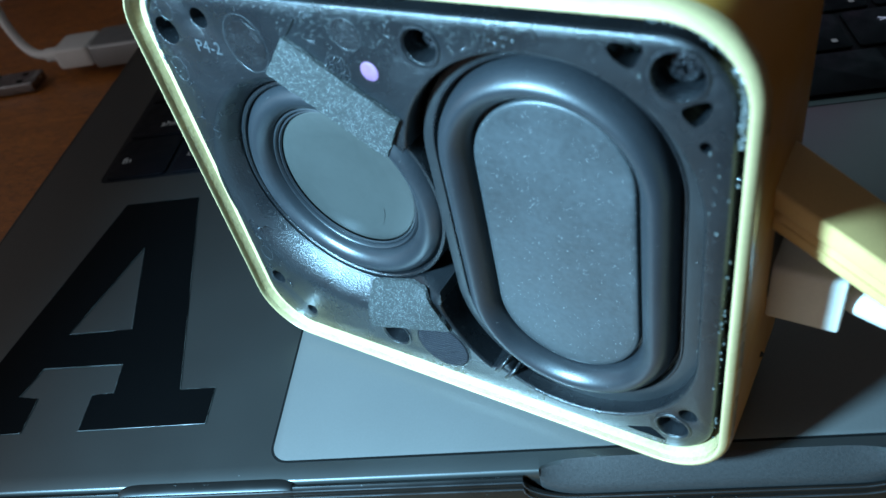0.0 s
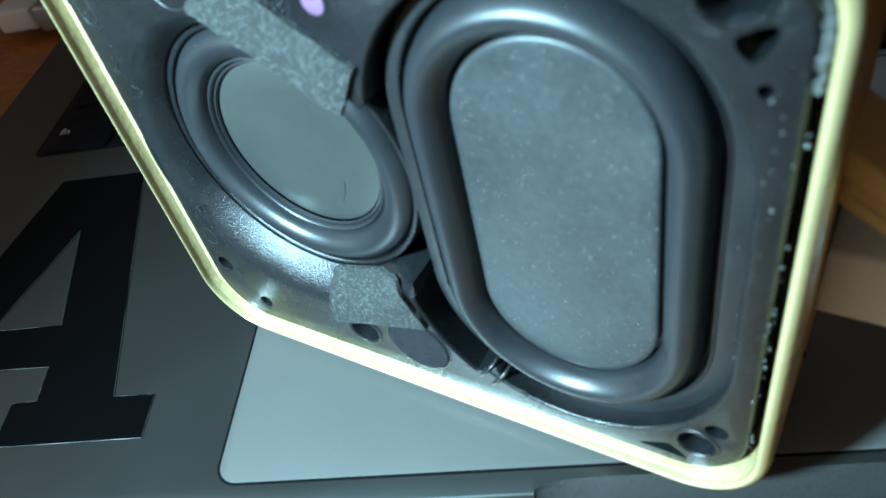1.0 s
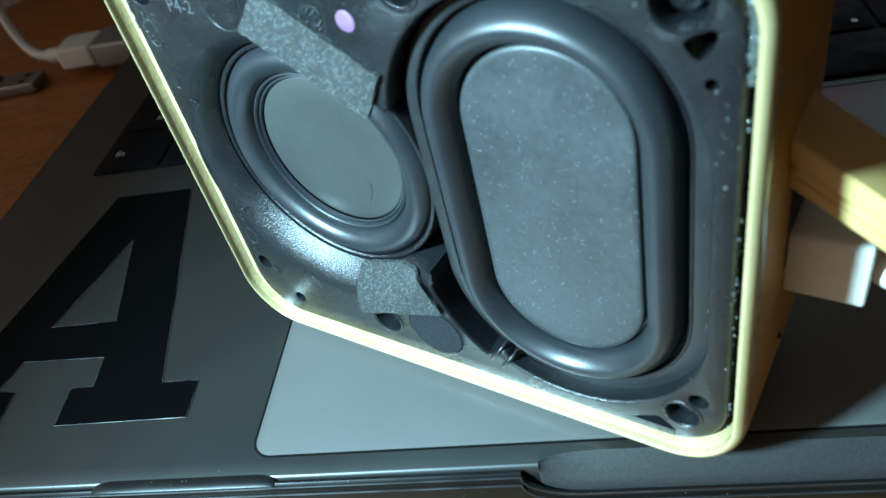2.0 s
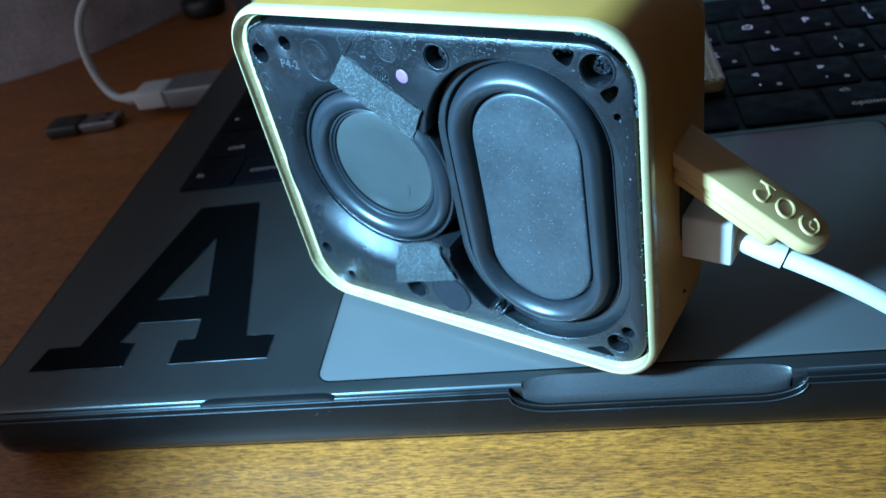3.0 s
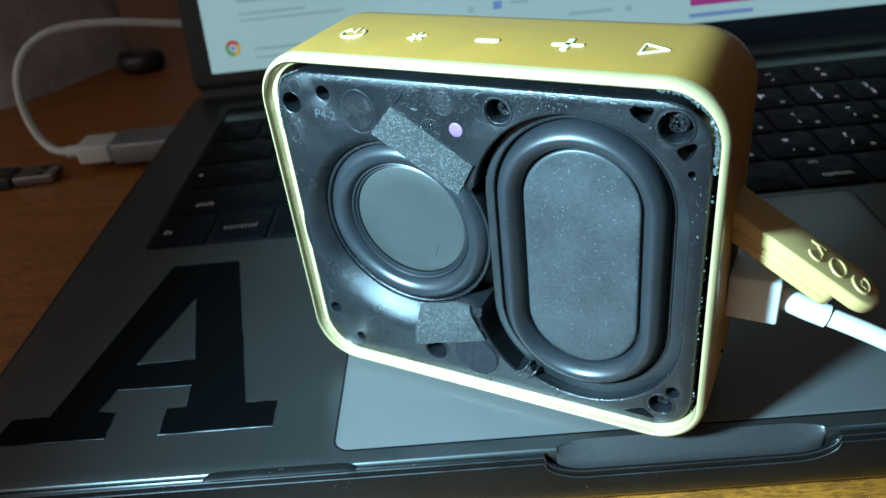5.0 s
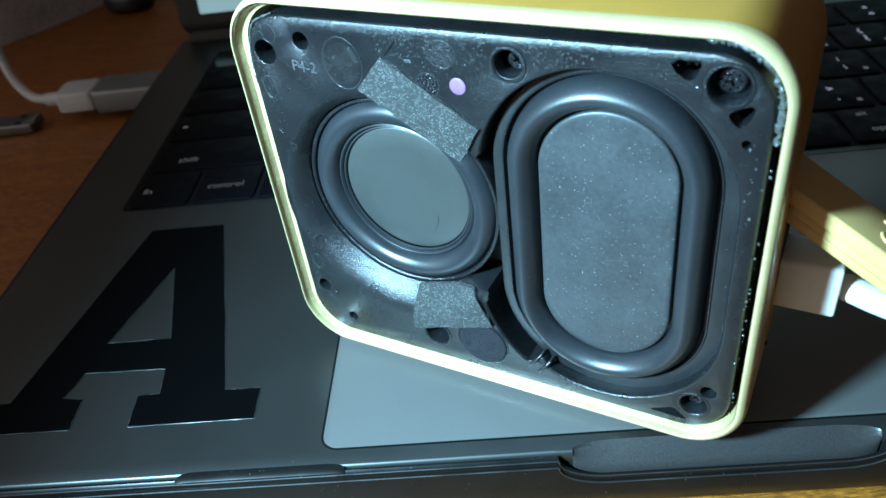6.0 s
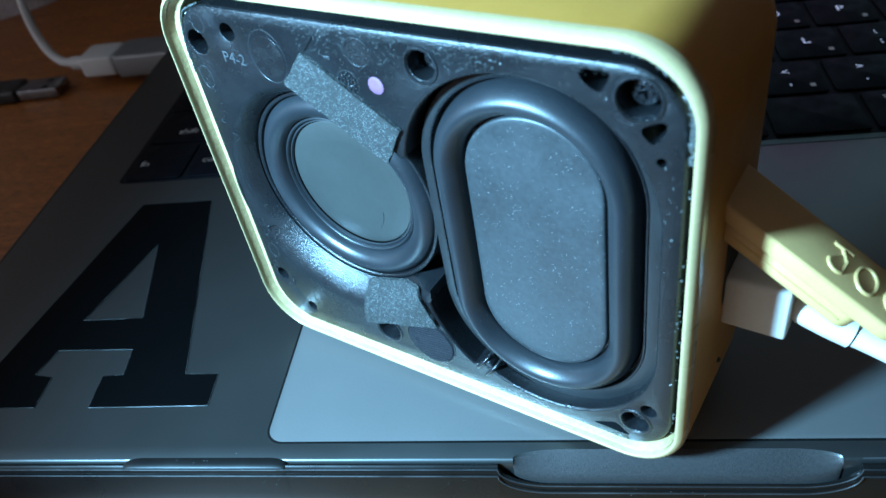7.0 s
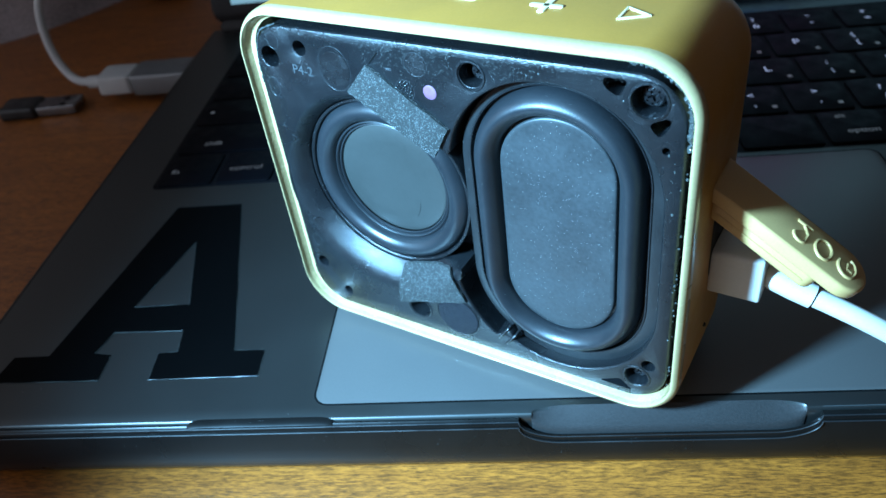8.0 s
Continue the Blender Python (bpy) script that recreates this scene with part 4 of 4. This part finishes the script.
bmesh.ops.create_uvsphere(bm, u_segments=10, v_segments=6, radius=0.45)
bm.transform(Matrix.Translation((X1, 12.5, 14.5)))
part("charge_light", bm, DEEP, speaker)

# open flap: strap, plug block under it, raised marks
flap = new("port_flap")
flap.parent = speaker
flap.matrix_local = mm(37.6, 12.0, 48.3, 0, 33.2, 0)
tagged(flap, "open champagne-gold silicone port flap")
strap = [(0, -4.4), (24.4, -4.3)] + [(24.4 + 4.5 * math.cos(radians(a)), 0.3 + 4.6 * math.sin(radians(a))) for a in range(-80, 81, 10)] + [(24.4, 4.9), (0, 5.0)]
bm = bmesh.new()
slab(bm, strap, -2.5, 0, 0.55, 3)
part("strap", bm, GOLD_RUBBER, flap)
bm = bmesh.new()
slab(bm, rounded(2.0, 22.8, -4.0, 4.0, 2.0, 6), -5.4, -2.3, 0.7, 3)
part("plug_block", bm, GOLD_RUBBER, flap)
bm = bmesh.new()
slab(bm, rounded(3.0, 21.8, -4.2, 3.6, 1.6, 5), -4.1, -3.6, 0.2, 2)
part("seal_rib", bm, GOLD_RUBBER, flap)
bm = bmesh.new()
tube(bm, [(24.9 + 1.6 * math.cos(radians(a)), 0.3 + 2.1 * math.sin(radians(a)), 0) for a in range(-200, 81, 10)], 0.32, 8)
tube(bm, [(24.9, 1.2, 0), (24.9, -0.2, 0), (25.8, -0.2, 0)], 0.28, 8)
part("raised_mark", bm, GOLD_RUBBER, flap)
bm = bmesh.new()
tube(bm, [(20.4 + 1.5 * math.cos(radians(a)), 0.3 + 2.1 * math.sin(radians(a)), 0) for a in range(0, 361, 10)], 0.32, 8, False)
part("raised_mark", bm, GOLD_RUBBER, flap)
bm = bmesh.new()
tube(bm, [(16.1 + 1.2 * math.cos(radians(a)), -0.6 + 1.2 * math.sin(radians(a)), 0) for a in range(170, 321, 15)] + [(17.3, 0.7, 0), (16.3, 2.3, 0)], 0.30, 8)
tube(bm, [(14.9, 2.6, 0), (17.7, 2.6, 0)], 0.30, 8)
part("raised_mark", bm, GOLD_RUBBER, flap)

# ---------------------------------------------------------------- charging cable in the side of the speaker
cable = thing("charging_cable", "white charging cable plugged into the side of the speaker", "cable", mm(0, 0, 0, 0, 0, -26.8))
bm = bmesh.new()
slab(bm, rounded(11.3, 19.0, 23.4, 32.6, 0.9, 5), 38.0, 46.9, 0.5, 3, make=lambda pts, x: [Vector((x, y, z)) for y, z in pts])
part("plug_housing", bm, WHITE, cable)
bm = bmesh.new()
path = smooth_path([(46.6, 15.2, 27.2), (48.2, 15.2, 26.9), (51.5, 15.2, 25.8), (54.6, 15.3, 24.9)], 6)
tube(bm, path, [1.7 + 0.45 * min(1, k / 5) for k in range(len(path))], 20)
part("strain_relief", bm, WHITE, cable)
part("cord", wire([(54.9, 15.3, 24.8), (57, 15.4, 24.2), (62.5, 15.6, 22.4), (68.5, 16.0, 19.9), (76, 17.0, 15.8), (86, 19.5, 10.2), (98, 24, 4.6), (112, 31, 1.8), (135, 44, 1.7), (150, 56, 1.7)], 1.75), WHITE, cable)

# ---------------------------------------------------------------- left side: adapter, plug and looping cable, memory stick
adapter = thing("port_adapter", "grey aluminium adapter in the side port of the laptop", "adapter", mm(0, 0, 0))
part("housing", block(-152.5, -125.5, 168.5, 184.5, -13.6, -4.6, 2, 1.2), GREY_AL, adapter)
bm = block(-125.6, -121.6, 172, 181, -10.5, -7.5, 1, 0.4)
part("connector", bm, STEEL, adapter)

lead = thing("looped_cable", "white cable looping up from its plug in the adapter, painted greyer for dim light", "cable", mm(0, 0, 0))
part("plug_housing", block(-167.5, -152.7, 169.5, 183.5, -12.6, -5.0, 2, 1.0), DIM_WHITE, lead)
part("strain_relief", wire([(-167.3, 176.5, -9.0), (-170, 176.6, -9.1), (-174.2, 176.9, -9.2)], 2.6), DIM_WHITE, lead)
part("cord", wire([(-173.5, 176.9, -9.2), (-180, 178.5, -8.4), (-186, 182, -4.8), (-190.6, 186, 3), (-191.6, 189, 14), (-189.4, 192, 23.5), (-184, 197, 30.8), (-173, 203, 34.8),
                   (-152, 211, 33.2), (-120, 221, 26), (-80, 234, 18), (-30, 250, 4), (20, 262, -12), (60, 270, -14.6), (110, 275, -14.7)], 1.75), DIM_WHITE, lead)

stick = thing("memory_stick", "black memory stick with a bare steel plug on the table", "memory stick", mm(-190.5, 167.0, 0, 0, 0, 2))
part("body", block(-19, -2.5, -6.2, 6.2, TABLE_Z, TABLE_Z + 5.2, 2, 1.2), BLACK_PL, stick)
bm = block(-2.6, 14.5, -5.2, 5.2, TABLE_Z + 0.6, TABLE_Z + 4.4, 0.6, 0.4)
part("steel_plug", bm, STEEL, stick)
for y in (-2.6, 2.6):
    bm = block(7.5, 9.8, y - 1.0, y + 1.0, TABLE_Z + 4.36, TABLE_Z + 4.48, 0.2, 0.03)
    part("plug_hole", bm, GROOVE, stick)

# page shapes on the display
for x0, x1, z0, z1, m in ((-141.0, -96.0, 42.5, 62.0, SCREEN_DARK), (-128.0, -68.0, 36.5, 38.0, SCREEN_GREY), (-128.0, -100.0, 31.5, 32.6, SCREEN_GREY), (-128.0, -84.0, 29.0, 30.0, SCREEN_GREY),
                           (-124.0, -98.0, 17.0, 18.2, SCREEN_GREY), (-124.0, -110.0, 13.6, 14.6, SCREEN_GREY), (8.0, 26.0, 17.6, 19.0, SCREEN_GREY), (31.5, 34.0, 16.8, 19.2, SCREEN_GREY),
                           (-33.0, -30.6, 23.0, 25.4, SCREEN_GREY), (-22.6, -19.0, 23.2, 26.4, SCREEN_BLUE), (-15.6, -8.0, 24.6, 25.8, SCREEN_GREY), (-3.0, 2.0, 25.4, 27.0, SCREEN_GREY),
                           (57.0, 83.0, 11.6, 13.2, SCREEN_BLUE), (57.5, 95.5, 16.2, 60.0, SCREEN_PINK), (100.5, 112.0, 18.6, 34.0, SCREEN_GREY)):
    on_screen(x0, x1, z0, z1, m)
on_screen(64.0, 79.0, 25.2, 26.6, SCREEN_WHITE, lift=0.08)
screen_disc(108.5, 22.5, 3.0, SCREEN_RED, lift=0.08)
ICX, ICZ = -133.0, 18.8
for mat_, a0, a1 in ((SCREEN_RED, 30, 150), (SCREEN_GREEN, 150, 270), (SCREEN_YELLOW, 270, 390)):
    screen_disc(ICX, ICZ, 3.3, mat_, a0, a1)
screen_disc(ICX, ICZ, 1.5, SCREEN_WHITE, lift=0.06)
screen_disc(ICX, ICZ, 1.15, SCREEN_BLUE, lift=0.12)

# ---------------------------------------------------------------- things at the back
# ribbed strip lying on the keys behind the speaker
strip = thing("ribbed_strip", "cream ribbed plastic strip lying on the keys", "strip", mm(56.0, 116, 0.75))
bm = bmesh.new()
slab(bm, rounded(-10, 10, -19, 26, 2.0, 5), 0.0, 3.6, 0.6, 2)
part("strip_base", bm, CREAM, strip)
for k in range(9):
    bm = bmesh.new()
    tube(bm, [(-8.6 + 2.15 * k, -18.2, 3.5), (-8.6 + 2.15 * k, 25.2, 3.5)], 0.75, 8)
    part("rib", bm, CREAM, strip)

# dark cloth heap at the far left of the table
bm = bmesh.new()
rnd = random.Random(77)
nu, nv = 40, 22
rows = []
for j in range(nv + 1):
    v = j / nv
    row = []
    for i in range(nu + 1):
        u = i / nu
        a = math.pi * (0.02 + 0.96 * u)
        rad = 1 - 0.35 * v ** 2
        x = -392 - 190 * math.cos(a) * rad
        y = 335 - 120 * math.sin(a) * rad
        z = TABLE_Z + 210 * math.sin(v * math.pi / 2) ** 0.8
        w = noise.noise(Vector((x * 0.02, y * 0.02, z * 0.011))) * 16 + noise.noise(Vector((x * 0.06, y * 0.06, z * 0.03))) * 5
        row.append(Vector((x + w, y + w * 0.6, z + (0 if j == 0 else w * 0.5))))
    rows.append(row)
back = []
for row in rows:
    back.append(row + [Vector((row[-1].x - 60, row[-1].y + 60, row[-1].z)), Vector((row[0].x + 60, row[0].y + 60, row[0].z))])
loft(bm, back, True, True)
tagged(part("cloth", bm, CLOTH, None, sharp=80), "dark grey-purple cloth heaped on the table", "cloth")

# small dark case lying on the table
bm = bmesh.new()
slab(bm, [(-184 + 13 * math.cos(2 * math.pi * k / 28), 299 + 9 * math.sin(2 * math.pi * k / 28)) for k in range(28)], TABLE_Z, TABLE_Z + 11, 4, 4)
pouch = part("small_case", bm, BLACK_PL, None)
tagged(pouch, "small dark oval case lying on the table", "case")
